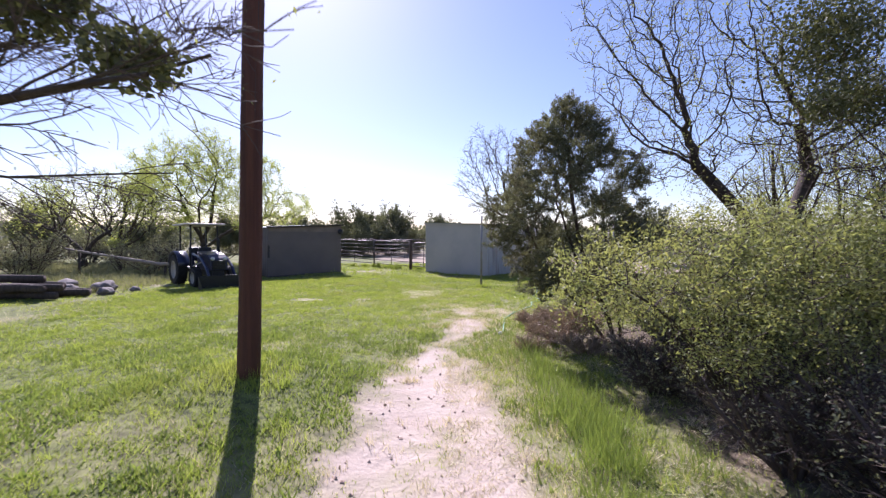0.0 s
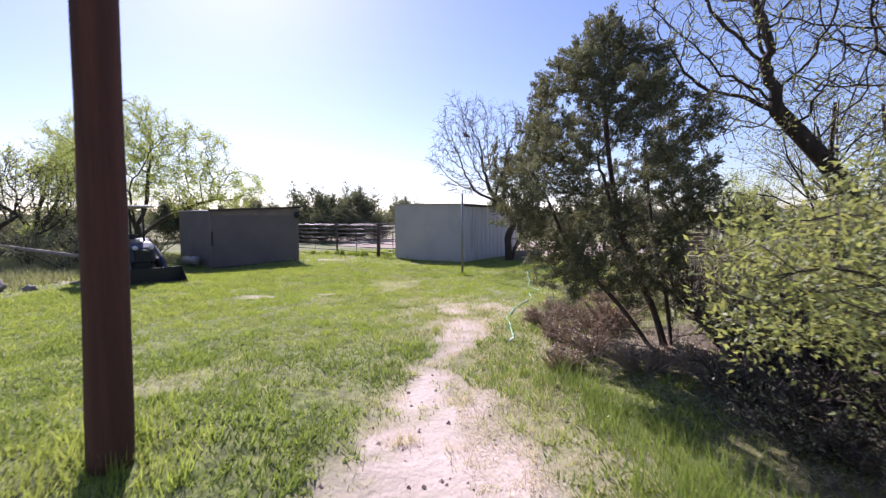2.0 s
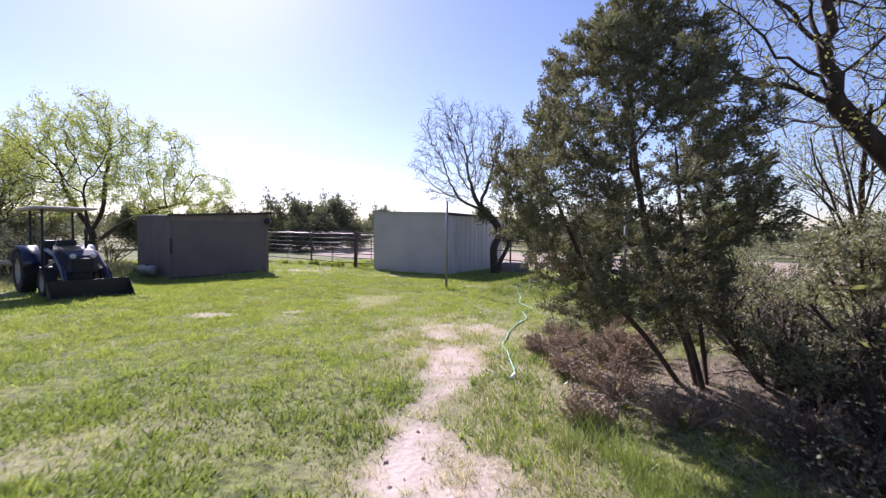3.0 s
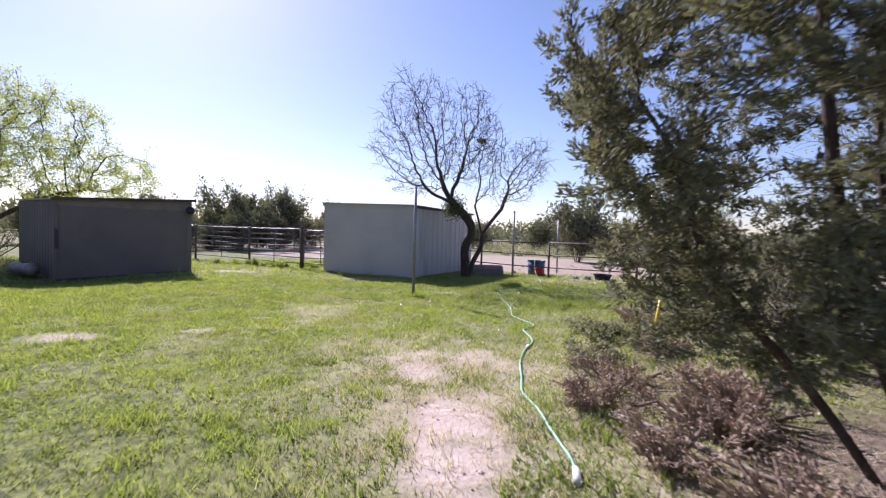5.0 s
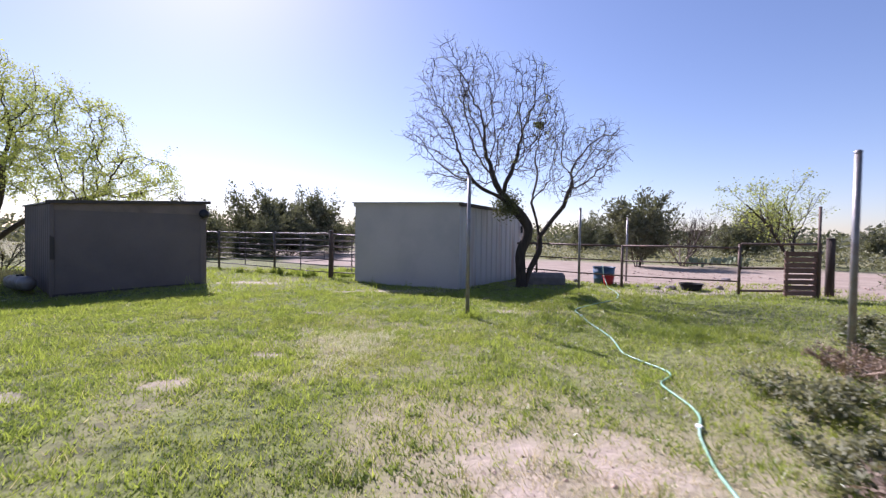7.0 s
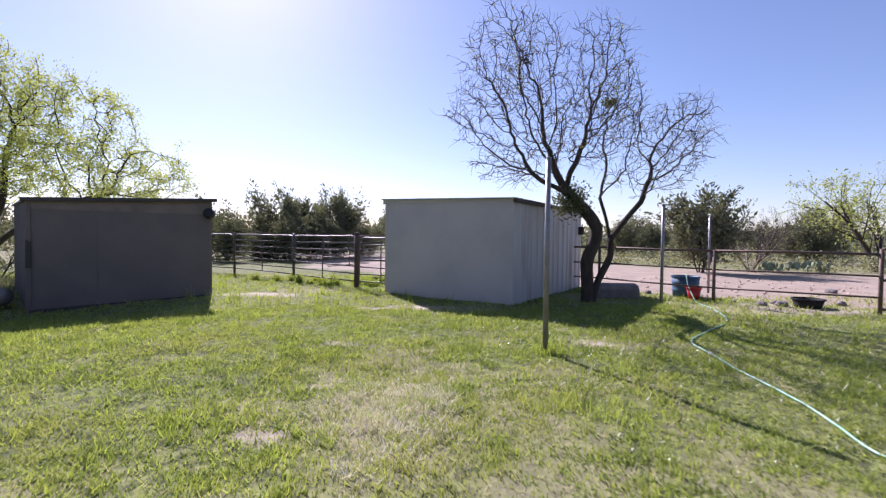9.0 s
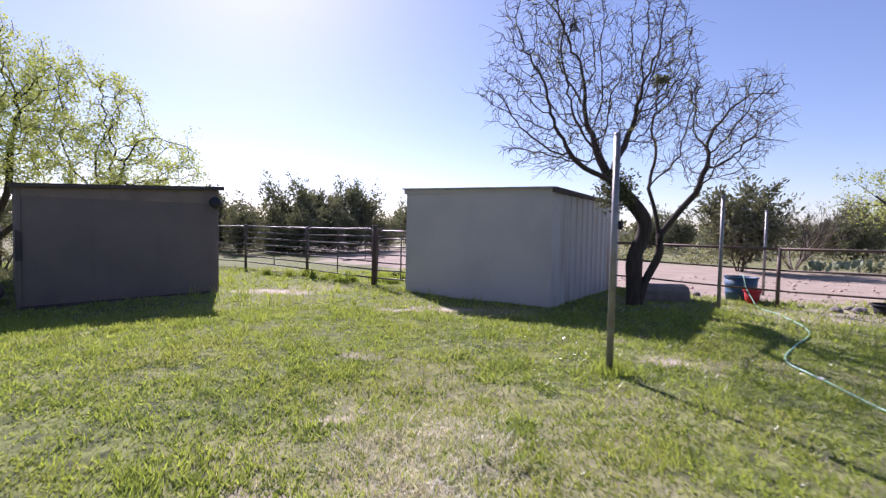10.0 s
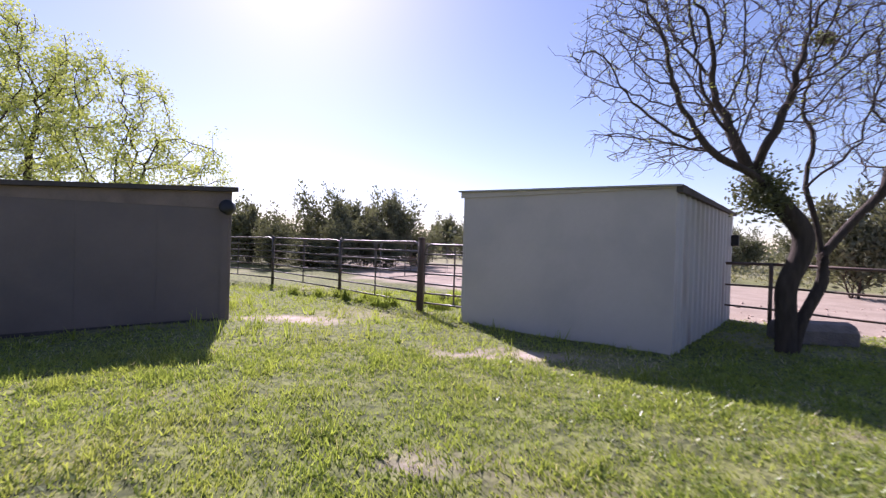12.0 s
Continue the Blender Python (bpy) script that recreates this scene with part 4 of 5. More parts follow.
def grown_tree(name, label, at, stems, goals, reach, near, thick, thin, seed, twigs=2, twig_len=0.3, leaf=0, leaf_mat=None, leaf_size=0.03, leaf_spread=0.1,
               elong=2.2, clumps=(), bark=None, twig_mat=None, wander=0.25, lift=0.0, category="tree", plume=False, low=-1.0, leaf_below=0.02):
    """A tree whose limbs fork and bend to fill its crown."""
    rng = np.random.default_rng(seed)
    s = thing(name, label, category, "", (*at, gz(*at)))
    P, par = colonise(rng, stems, goals, reach, near, wander, lift)
    runs, r = chains(P, par, thick, thin)
    groups = (Shape(), Shape(), Shape())
    for pts, rad in runs:
        k = 0 if rad.max() > thick * 0.42 else 1 if rad.max() > thin * 3 else 2
        groups[k].tube(pts, rad, (10, 5, 3)[k], False)
    fine = np.nonzero((r < leaf_below) & (par >= 0))[0]
    dirs = P[fine] - P[par[fine]]
    dirs /= np.maximum(np.linalg.norm(dirs, axis=1, keepdims=True), 1e-6)
    ends = [P[fine]]
    for j, d in zip(fine, dirs):
        for _ in range(rng.integers(0, twigs + 1)):
            e = d + rng.normal(size=3) * 0.6
            e /= np.linalg.norm(e)
            L = twig_len * rng.uniform(0.4, 1.2)
            bend = rng.normal(size=3) * 0.14 * L
            pts = np.array([P[j], P[j] + e * L * 0.5 + bend, P[j] + e * L + bend * 0.4])
            groups[2].tube(pts, [thin * 0.85, thin * 0.7, thin * 0.4], 3, False)
            ends.append(pts[1:])
    part("trunk", groups[0], bark or M_BARK, s, smooth=True)
    tagged(part("limbwork", groups[1], bark or M_BARK, s, smooth=True), kind="stuff")
    tagged(part("twig_mass", groups[2], twig_mat or M_TWIG, s), kind="stuff")
    if leaf:
        if plume:
            i = rng.integers(0, len(fine), leaf)
            t = rng.uniform(-0.3, 1.0, (leaf, 1))
            up = dirs[i] + np.array((0, 0, 0.45))
            c = P[fine][i] + up * reach * t + rng.normal(size=(leaf, 3)) * leaf_spread * (1.1 - 0.6 * np.abs(t))
            ok = c[:, 2] > low
            crown = Shape().leaves(c[ok], leaf_size, rng, elong, up[ok], 1.3)
        else:
            e = np.concatenate(ends)
            c = e[rng.integers(0, len(e), leaf)] + rng.normal(size=(leaf, 3)) * leaf_spread
            crown = Shape().leaves(c[c[:, 2] > low], leaf_size, rng, elong)
        part("crown", crown, leaf_mat, s)
    for c, rad, n in clumps:
        p = rng.normal(size=(n, 3))
        p /= np.linalg.norm(p, axis=1, keepdims=True)
        p *= rng.uniform(0.15, 1, (n, 1)) ** 0.6 * (1 + 0.25 * rng.normal(size=(n, 1)))
        part("mistletoe", Shape().leaves(np.array(c) + p * np.array(rad), 0.035, rng, 1.8), M_MIST, s, "dense clump of mistletoe")
    return s


def bare_tree(name, label, at, stems, plan, seed, leaf=0, leaf_mat=None, leaf_size=0.03, leaf_spread=0.1, group="", clumps=(), thick_mat=None, leaf_level=2):
    """stems: (start offset, direction, length, radius)."""
    rng = np.random.default_rng(seed)
    s = thing(name, label, "tree", group, (*at, gz(*at)))
    br = []
    for off, d, length, r in stems:
        grow(rng, off, np.array(d, float) / np.linalg.norm(d), length, r, 0, plan, br)
    t = part("trunk", wood(br, 0, 0), thick_mat or M_BARK, s, smooth=True)
    tagged(part("limbwork", wood(br, 1, 1), M_BARK, s, smooth=True), kind="stuff")
    tagged(part("twig_mass", wood(br, 2, 9), M_TWIG, s), kind="stuff")
    if leaf:
        part("crown", Shape().leaves(tips(br, rng, leaf, leaf_level, leaf_spread), leaf_size, rng, 2.2), leaf_mat, s)
    for c, r, n in clumps:
        p = rng.normal(size=(n, 3))
        p /= np.linalg.norm(p, axis=1, keepdims=True)
        p *= rng.uniform(0.15, 1, (n, 1)) ** 0.6
        part("mistletoe", Shape().leaves(np.array(c) + p * np.array(r), 0.035, rng, 1.8), M_MIST, s, "dense clump of mistletoe")
    return s


MESQ = [(8, 0.58, 0.75, 0.10, 0.03), (7, 0.52, 0.8, 0.13, 0.05), (7, 0.5, 0.8, 0.16, 0.04), (0, 0, 0, 0.2, 0.02)]
# the bare tree beside the pale shed: two bowed trunks and a round airy crown
rng = np.random.default_rng(12)
grown_tree("mesquite_tree", "bare forked mesquite tree with dark bowed trunks beside the shed", (4.6, 20.25),
           [[(0.08, 0, -0.15), (0.06, 0, 0.5), (0.04, -0.02, 1.0), (0.22, -0.05, 1.5), (0.2, -0.05, 1.85), (-0.1, 0, 2.25), (-0.5, 0, 2.65), (-0.75, -0.05, 3.0)],
            [(0.16, 0, -0.1), (0.35, 0.05, 0.5), (0.65, 0.08, 1.1), (0.62, 0.1, 1.6), (0.55, 0.12, 2.0), (0.4, 0.15, 2.5)],
            [(0.65, 0.08, 1.5), (1.0, 0, 2.0), (1.3, -0.1, 2.4)],
            [(-0.5, 0, 2.65), (-0.5, -0.2, 3.0)], [(-0.1, 0, 2.25), (-0.7, -0.3, 2.6), (-1.1, -0.4, 2.75)]],
           blobs(rng, 2900, ((-2.2, -0.3, 5.5), (0.9, 1.0, 1.4)), ((-1.2, 0.5, 5.7), (0.8, 1.1, 1.45)), ((0, -0.4, 5.3), (0.85, 1.1, 1.35)), ((0.9, 0.5, 4.8), (0.8, 1.0, 1.25)), ((2.0, 0, 4.2), (0.9, 1.0, 0.9)),
                 ((2.7, 0.2, 4.2), (0.7, 0.9, 0.8)), ((-2.6, -0.5, 4.2), (0.85, 0.9, 0.8)), ((-1.8, 0.2, 3.3), (1.1, 1.2, 0.6)), ((1.5, -0.3, 3.1), (1.1, 1.1, 0.6)), ((-0.2, 0, 4.1), (1.5, 1.6, 0.9))), 0.15, 0.17, 0.185, 0.0052, 12, 3, 0.34,
           leaf=5000, leaf_mat=M_GLEAF, leaf_size=0.016, leaf_spread=0.04, wander=0.22, lift=0.08,
           clumps=[((-0.42, -0.1, 2.4), (0.42, 0.35, 0.42), 2200), ((0.6, 0.15, 4.8), (0.16, 0.14, 0.09), 300)])
nest = thing("bird_nest", "small dark twig nest high in the bare tree", "nest", at=(2.62, 18.55, 4.95))
rng = np.random.default_rng(9)
for k in range(26):
    a, b = rng.normal(size=3) * (0.07, 0.07, 0.045), rng.normal(size=3) * (0.07, 0.07, 0.045)
    part("twig", Shape().tube([a, (a + b) * 0.6, b], 0.007, 4), M_BARK, nest)
# fresh green mesquite behind the weathered shed
rng = np.random.default_rng(6)
grown_tree("green_mesquite_tree", "large mesquite tree with fresh yellow-green leaves behind the shed", (-15.0, 27.6),
           [[(0, 0, -0.1), (0.1, 0, 0.8), (0, 0.1, 1.5), (-0.6, 0, 2.6), (-1.3, 0, 4.0)], [(0, 0.1, 1.5), (0.6, 0, 2.6), (0.9, -0.2, 4.2)], [(0.1, 0, 0.8), (1.5, -0.2, 1.8), (3.2, -0.3, 2.6), (4.6, -0.3, 3.0)],
            [(0, 0.1, 1.2), (0.6, -1.2, 2.4), (1.0, -2.0, 3.4)]],
           blobs(rng, 1700, ((-1.6, 0, 5.0), (3.2, 3.0, 2.9)), ((0.8, -0.5, 6.0), (2.2, 2.2, 2.5)), ((4.4, -0.3, 3.7), (3.2, 2.4, 1.4)), ((3.2, -0.5, 5.4), (2.2, 2.2, 1.9))), 0.32, 0.42, 0.24, 0.009, 6, 2, 0.5,
           leaf=58000, leaf_mat=M_GLEAF, leaf_size=0.042, leaf_spread=0.11, wander=0.3, low=1.2)
# bare spreading mesquite in the scrub
rng = np.random.default_rng(81)
grown_tree("scrub_mesquite_tree", "leafless spreading mesquite tree in grey scrub", (-18.2, 22.2),
           [[(0, 0, -0.1), (0.1, 0, 0.7), (-0.6, 0, 1.4), (-1.5, 0, 2.0)], [(0.1, 0, 0.7), (0.9, -0.2, 1.5), (1.8, -0.3, 2.0)], [(0.1, 0, 0.7), (0.2, 0.2, 1.6)], [(0.1, 0, 0.7), (1.5, 0.2, 1.0), (2.6, 0.2, 1.4)]],
           blobs(rng, 1900, ((-2.4, 0, 3.2), (2.2, 2.2, 1.6)), ((0.2, 0, 3.9), (2.2, 2.2, 1.6)), ((2.6, 0, 3.1), (2.2, 2.2, 1.5))), 0.24, 0.28, 0.2, 0.0085, 81, 2, 0.45,
           leaf=7000, leaf_mat=M_GLEAF, leaf_size=0.035, leaf_spread=0.1, wander=0.3)
bare_tree("scrub_mesquite_tree", "sparse mesquite tree with a few green leaves in scrub", (-21.5, 29.0),
          [((0, 0, -0.1), (0.05, 0, 1), 1.2, 0.2), ((0, 0, 0.8), (-0.7, 0, 1), 5, 0.13), ((0, 0, 0.9), (0.8, -0.2, 0.9), 5, 0.13), ((0, 0, 1.0), (0.1, 0.2, 1.2), 5, 0.13)],
          MESQ, 18, leaf=9000, leaf_mat=M_GLEAF, leaf_size=0.06, leaf_spread=0.2)
# tree overhead at the start, its trunk outside the walk
bare_tree("overhanging_tree", "bare spreading tree whose limbs reach over the footpath", (-3.7, 1.75),
          [((0, 0, -0.2), (0.1, 0.1, 1), 2.5, 0.19), ((0.15, 0.1, 1.98), (1.0, 0.08, 0.2), 3.2, 0.036), ((0.15, 0.15, 2.02), (1.0, 0.3, 0.5), 3.2, 0.036), ((0.1, 0.2, 1.98), (0.9, 0.4, 0.75), 3.0, 0.032),
           ((0, 0.2, 1.98), (0.5, 0.6, 1.0), 3.0, 0.032), ((0.15, 0.1, 2.02), (1.0, 0.05, 0.6), 3.0, 0.04), ((0.1, 0, 1.98), (1.0, 0.15, 0.95), 3.2, 0.032), ((0, 0, 1.98), (-0.7, 0.3, 1), 3.0, 0.07), ((0, 0, 1.98), (0.1, 0.1, 1), 3.0, 0.07)],
          [(9, 0.45, 0.55, 0.05, 0.01), (7, 0.5, 0.7, 0.1, 0.03), (5, 0.5, 0.8, 0.15, 0.0), (0, 0, 0, 0.2, 0)], 23, leaf=1500, leaf_mat=M_BLEAF, leaf_size=0.012, leaf_spread=0.03,
          clumps=[((2.84, 0.5, 2.87), (0.3, 0.26, 0.2), 800), ((2.3, 0.5, 3.22), (0.34, 0.26, 0.22), 850)])
# large dark tree in the thicket beside the path
rng = np.random.default_rng(32)
grown_tree("thicket_tree", "dark leaning tree with bare limbs and leafy clumps", (6.1, 6.6),
           [[(0, 0, -0.2), (0.1, 0, 1.2), (0.5, 0.3, 2.0), (1.0, 0.6, 2.9)], [(0.1, 0, 1.2), (-0.4, 0.2, 2.2), (-1.0, 0.4, 3.0)], [(1.0, 0.6, 2.9), (0.6, 0.3, 3.6)], [(0.5, 0.3, 2.0), (0.3, -0.5, 2.8)]],
           blobs(rng, 2700, ((-1.3, 0.6, 3.9), (1.6, 1.3, 1.4)), ((-1.5, 0.4, 5.2), (1.7, 1.3, 1.3)), ((0.6, 0.4, 4.6), (1.6, 1.4, 1.3)), ((1.7, 0.5, 3.6), (1.2, 1.2, 1.2)), ((-0.6, -0.6, 3.0), (1.1, 0.9, 0.7))), 0.13, 0.17, 0.17, 0.004, 32, 2, 0.26,
           leaf=9000, leaf_mat=M_BLEAF, leaf_size=0.018, leaf_spread=0.06, wander=0.3,
          clumps=[((0.3, -0.6, 4.6), (0.9, 0.7, 0.8), 5200), ((1.3, 0.0, 3.9), (0.6, 0.6, 0.5), 2600), ((0.0, -0.9, 3.6), (0.35, 0.35, 0.3), 1000)])
# thin bare trees right of the thicket and at the far yard
for at, sd, h in (((9.3, 9.6), 41, 1.0), ((11.5, 7.0), 42, 1.15), ((9.2, 5.0), 43, 1.1)):
    bare_tree("thicket_mesquite", "tangled thin bare mesquite in the thicket", at,
              [((0, 0, -0.1), (-0.5, 0, 1), 4.2 * h, 0.07), ((0.1, 0, -0.1), (0.5, 0.2, 1), 4.2 * h, 0.07), ((0, 0.1, -0.1), (-0.2, 0.5, 1), 4.0 * h, 0.06), ((0, -0.1, -0.1), (0.1, -0.5, 1), 3.6 * h, 0.06)],
              MESQ, sd, leaf=5000, leaf_mat=M_BLEAF, leaf_size=0.025, leaf_spread=0.1, group="thicket mesquites")
bare_tree("yard_mesquite", "sparse mesquite with first green leaves beyond the yard", (24.5, 30.5),
          [((0, 0, -0.1), (-0.6, 0, 1), 4.6, 0.11), ((0.1, 0, -0.1), (0.6, 0.2, 1), 4.8, 0.11), ((0, 0.1, -0.1), (0.1, 0.3, 1), 4.8, 0.1)], MESQ, 51, leaf=3500, leaf_mat=M_GLEAF, leaf_size=0.06, leaf_spread=0.15)
bare_tree("grey_bare_bush", "pale grey leafless bush beyond the yard", (17.6, 30.6),
          [((0, 0, -0.1), (a, b, 1), 2.6, 0.05) for a, b in ((-0.7, 0), (0.7, 0.1), (0.2, 0.5), (-0.2, -0.5), (0.4, -0.3), (1.0, 0.2))], MESQ, 52, thick_mat=M_STICK)


def juniper(name, label, at, h, r, seed, leaf=60000, size=0.03, stems=3, lean=(0, 0), leaf_mat=None, group="", low=0.12, category="tree"):
    """Several upright stems clothed in feathery sprays that taper towards ragged tops."""
    rng = np.random.default_rng(seed)
    s = thing(name, label, category, group, (*at, gz(*at)))
    br, c, al = [], [], []
    for k in range(stems):
        a = 2 * math.pi * k / stems + rng.uniform(-0.4, 0.4)
        tilt = rng.uniform(0.05, 0.2) * r / 1.4
        d = np.array((math.cos(a) * tilt + lean[0], math.sin(a) * tilt + lean[1], 1.0))
        d /= np.linalg.norm(d)
        grow(rng, (0.12 * math.cos(a), 0.12 * math.sin(a), -0.1), d, h * rng.uniform(0.68, 1.03), 0.017 * h / 3 + 0.018, 0,
             [(22, 0.35 * r / 1.2 * 3.6 / h, 1.15, 0.11, 0.07), (8, 0.5, 0.7, 0.12, 0.1), (0, 0, 0, 0.15, 0.1)], br, 0.12)
    part("trunk", wood(br, 0, 0), M_JBARK, s, smooth=True)
    tagged(part("branchwork", wood(br, 1, 9), M_JBARK, s), kind="stuff")
    segs = [(b[0][i], b[0][i + 1]) for b in br if b[2] >= 1 for i in range(1 if b[2] == 1 else 0, len(b[0]) - 1) if b[0][i][2] > h * low]
    A, B = np.array([q[0] for q in segs]), np.array([q[1] for q in segs])
    pick = rng.integers(0, len(segs), leaf)
    t = rng.uniform(0, 1, (leaf, 1))
    d = B[pick] - A[pick]
    d /= np.maximum(np.linalg.norm(d, axis=1, keepdims=True), 1e-6)
    part("crown", Shape().leaves(A[pick] * (1 - t) + B[pick] * t + rng.normal(size=(leaf, 3)) * size * 1.1, size, rng, 2.6, d, 1.3), leaf_mat or M_JLEAF, s)
    return s


def sprays(rng, count, each, axis, girth, size):
    """Clumps of goals crowded about an upright axis, wider where girth says so."""
    out = []
    for k in range(count):
        z = axis[0][2] + (axis[1][2] - axis[0][2]) * ((k + rng.uniform()) / count) ** 1.15
        f = (z - axis[0][2]) / (axis[1][2] - axis[0][2])
        c = np.array(axis[0]) * (1 - f) + np.array(axis[1]) * f
        a = k * 2.4 + rng.uniform(-0.5, 0.5)
        q = np.interp(f, np.linspace(0, 1, len(girth)), girth) * rng.uniform(0.35, 1.05) ** 0.6
        rad = size * rng.uniform(0.7, 1.3)
        d = rng.normal(size=(each, 3))
        d /= np.linalg.norm(d, axis=1, keepdims=True)
        c = c + np.array((math.cos(a) * q, math.sin(a) * q, 0))
        out.append(c + d * rng.uniform(0.1, 1, (each, 1)) ** 0.5 * np.array((rad, rad, rad * 1.5)))
    return np.concatenate(out)


rng = np.random.default_rng(4)
grown_tree("juniper_tree", "ragged dark green juniper tree beside the footpath", (3.95, 7.33),
           [[(0, 0, -0.1), (-0.15, 0.05, 0.5), (-0.5, 0.1, 1.3), (-0.75, 0.1, 2.4), (-0.85, 0.1, 3.4)], [(-0.1, 0.1, -0.1), (-0.5, 0.25, 0.5), (-1.1, 0.4, 1.2), (-1.5, 0.4, 2.0)],
            [(0.1, 0, -0.1), (0.05, 0.1, 0.7), (-0.1, 0.2, 1.6), (-0.25, 0.2, 2.8)], [(0, -0.1, -0.1), (-0.3, -0.2, 0.6), (-0.8, -0.4, 1.4), (-1.1, -0.5, 2.2)], [(0.1, 0.05, -0.1), (0.25, 0.2, 0.6), (0.4, 0.3, 1.3)]],
           sprays(rng, 128, 34, ((-0.85, 0.05, 0.9), (-0.85, -0.05, 4.02)), (0.75, 1.1, 1.3, 1.3, 1.1, 0.65, 0.2), 0.185), 0.085, 0.1, 0.075, 0.0032, 4, 1, 0.12,
           leaf=175000, leaf_mat=M_JLEAF, leaf_size=0.0125, leaf_spread=0.026, elong=3.2, bark=M_JBARK, twig_mat=M_JBARK, wander=0.2, lift=0.16, plume=True, leaf_below=0.009)


def shrub(name, label, at, r, h, seed, leaf, leaf_size, leaf_mat, twig_mat=None, category="bush", group="", stems=16, base=0.0):
    """A mound of arching stems with fine leaves and an uneven outline."""
    rng = np.random.default_rng(seed)
    s = thing(name, label, category, group, (*at, gz(*at)))
    br = []
    for k in range(stems):
        a = rng.uniform(0, 2 * math.pi)
        o = rng.uniform(0.1, 1.15)
        d = np.array((math.cos(a) * o * r / h, math.sin(a) * o * r / h, 1.0))
        L = np.linalg.norm(d) * h * rng.uniform(0.6, 1.0)
        grow(rng, (math.cos(a) * 0.1 * r, math.sin(a) * 0.1 * r, -0.05), d / np.linalg.norm(d), L, 0.012 + 0.008 * h, 0,
             [(7, 0.45, 0.7, 0.09, -0.02), (6, 0.5, 0.8, 0.14, 0.0), (0, 0, 0, 0.2, 0.0)], br)
    tagged(part("stem_mass", wood(br, 0, 9), twig_mat or M_TWIG, s), kind="stuff")
    if leaf:
        p = tips(br, rng, leaf, 1, leaf_size * 1.6)
        p = p[p[:, 2] > base]
        part("foliage", Shape().leaves(p, leaf_size, rng, 1.9), leaf_mat, s)
    return s


# yellow-green shrubs and thicket beside the path
rng = np.random.default_rng(61)
grown_tree("leafy_shrub", "tall yellow-green leafy shrub leaning over the footpath", (3.9, 4.1),
           [[(0, 0, -0.1), (-0.3, -0.2, 0.5), (-0.9, -0.5, 1.1), (-1.5, -0.8, 1.45)], [(0.1, 0, -0.1), (0, 0, 0.7), (-0.2, 0.1, 1.5)], [(0, 0.1, -0.1), (0.4, 0.1, 0.6), (0.9, 0.2, 1.3)],
            [(0, -0.1, -0.1), (0.1, -0.4, 0.5), (0.2, -0.9, 1.0)], [(-0.1, 0.1, -0.1), (-0.4, 0.3, 0.6), (-0.7, 0.4, 1.2)]],
           blobs(rng, 1500, ((-1.0, -0.5, 1.45), (1.05, 0.75, 0.5)), ((0.1, 0, 1.55), (1.1, 0.9, 0.7)), ((0.9, 0.3, 1.5), (1.2, 1.1, 0.75)), ((-0.1, -0.6, 1.0), (0.9, 0.5, 0.5)), ((0.7, -0.2, 0.8), (0.9, 0.7, 0.5))), 0.1, 0.12, 0.045, 0.003, 61, 2, 0.2,
           leaf=46000, leaf_mat=M_BLEAF, leaf_size=0.0135, leaf_spread=0.05, elong=2.8, wander=0.3, category="bush", low=0.35)
shrub("leafy_shrub", "pale green shrub deep in the thicket", (6.6, 4.6), 1.5, 2.3, 63, 26000, 0.03, M_BLEAF, stems=18)
shrub("leafy_shrub", "pale green shrub behind the juniper", (7.6, 8.6), 1.5, 1.6, 64, 16000, 0.03, M_SAGE, stems=16)
for i, (x, y, r, h, m) in enumerate(((4.6, 3.0, 0.9, 1.0, M_SAGE), (5.2, 3.9, 0.9, 1.2, M_SAGE), (4.6, 6.6, 0.8, 0.9, M_SAGE), (5.6, 8.0, 0.9, 0.9, M_SAGE), (6.6, 10.4, 1.0, 0.8, M_SAGE), (8.0, 11.5, 1.2, 1.1, M_SAGE), (9.5, 13.0, 1.3, 1.2, M_SAGE), (8.4, 7.0, 1.2, 1.5, M_SAGE))):
    shrub("grey_shrub", "low grey-green twiggy shrub", (x, y), r, h, 70 + i, 1200 if y < 5 else 6500, 0.02, m, group="grey shrubs", stems=12)
for i, (x, y, r, h) in enumerate(((4.7, 7.2, 0.8, 1.0), (4.5, 5.8, 0.7, 0.9), (5.3, 6.3, 0.9, 1.2), (5.4, 5.2, 0.9, 1.1), (3.9, 3.7, 0.7, 0.8), (5.6, 9.3, 0.9, 0.9), (4.2, 2.6, 0.7, 0.8), (5.1, 2.4, 0.9, 1.0), (4.6, 1.6, 0.7, 0.7), (3.7, 5.5, 0.6, 0.5), (4.4, 4.9, 0.7, 0.6), (3.5, 4.8, 0.5, 0.4), (3.7, 3.0, 0.6, 0.7), (4.0, 2.0, 0.7, 0.8), (3.6, 1.3, 0.6, 0.6))):
    shrub("bare_brush", "dark tangled leafless brush under the juniper", (x, y), r, h, 170 + i, 900, 0.016, M_SAGE, group="bare brush", stems=18)
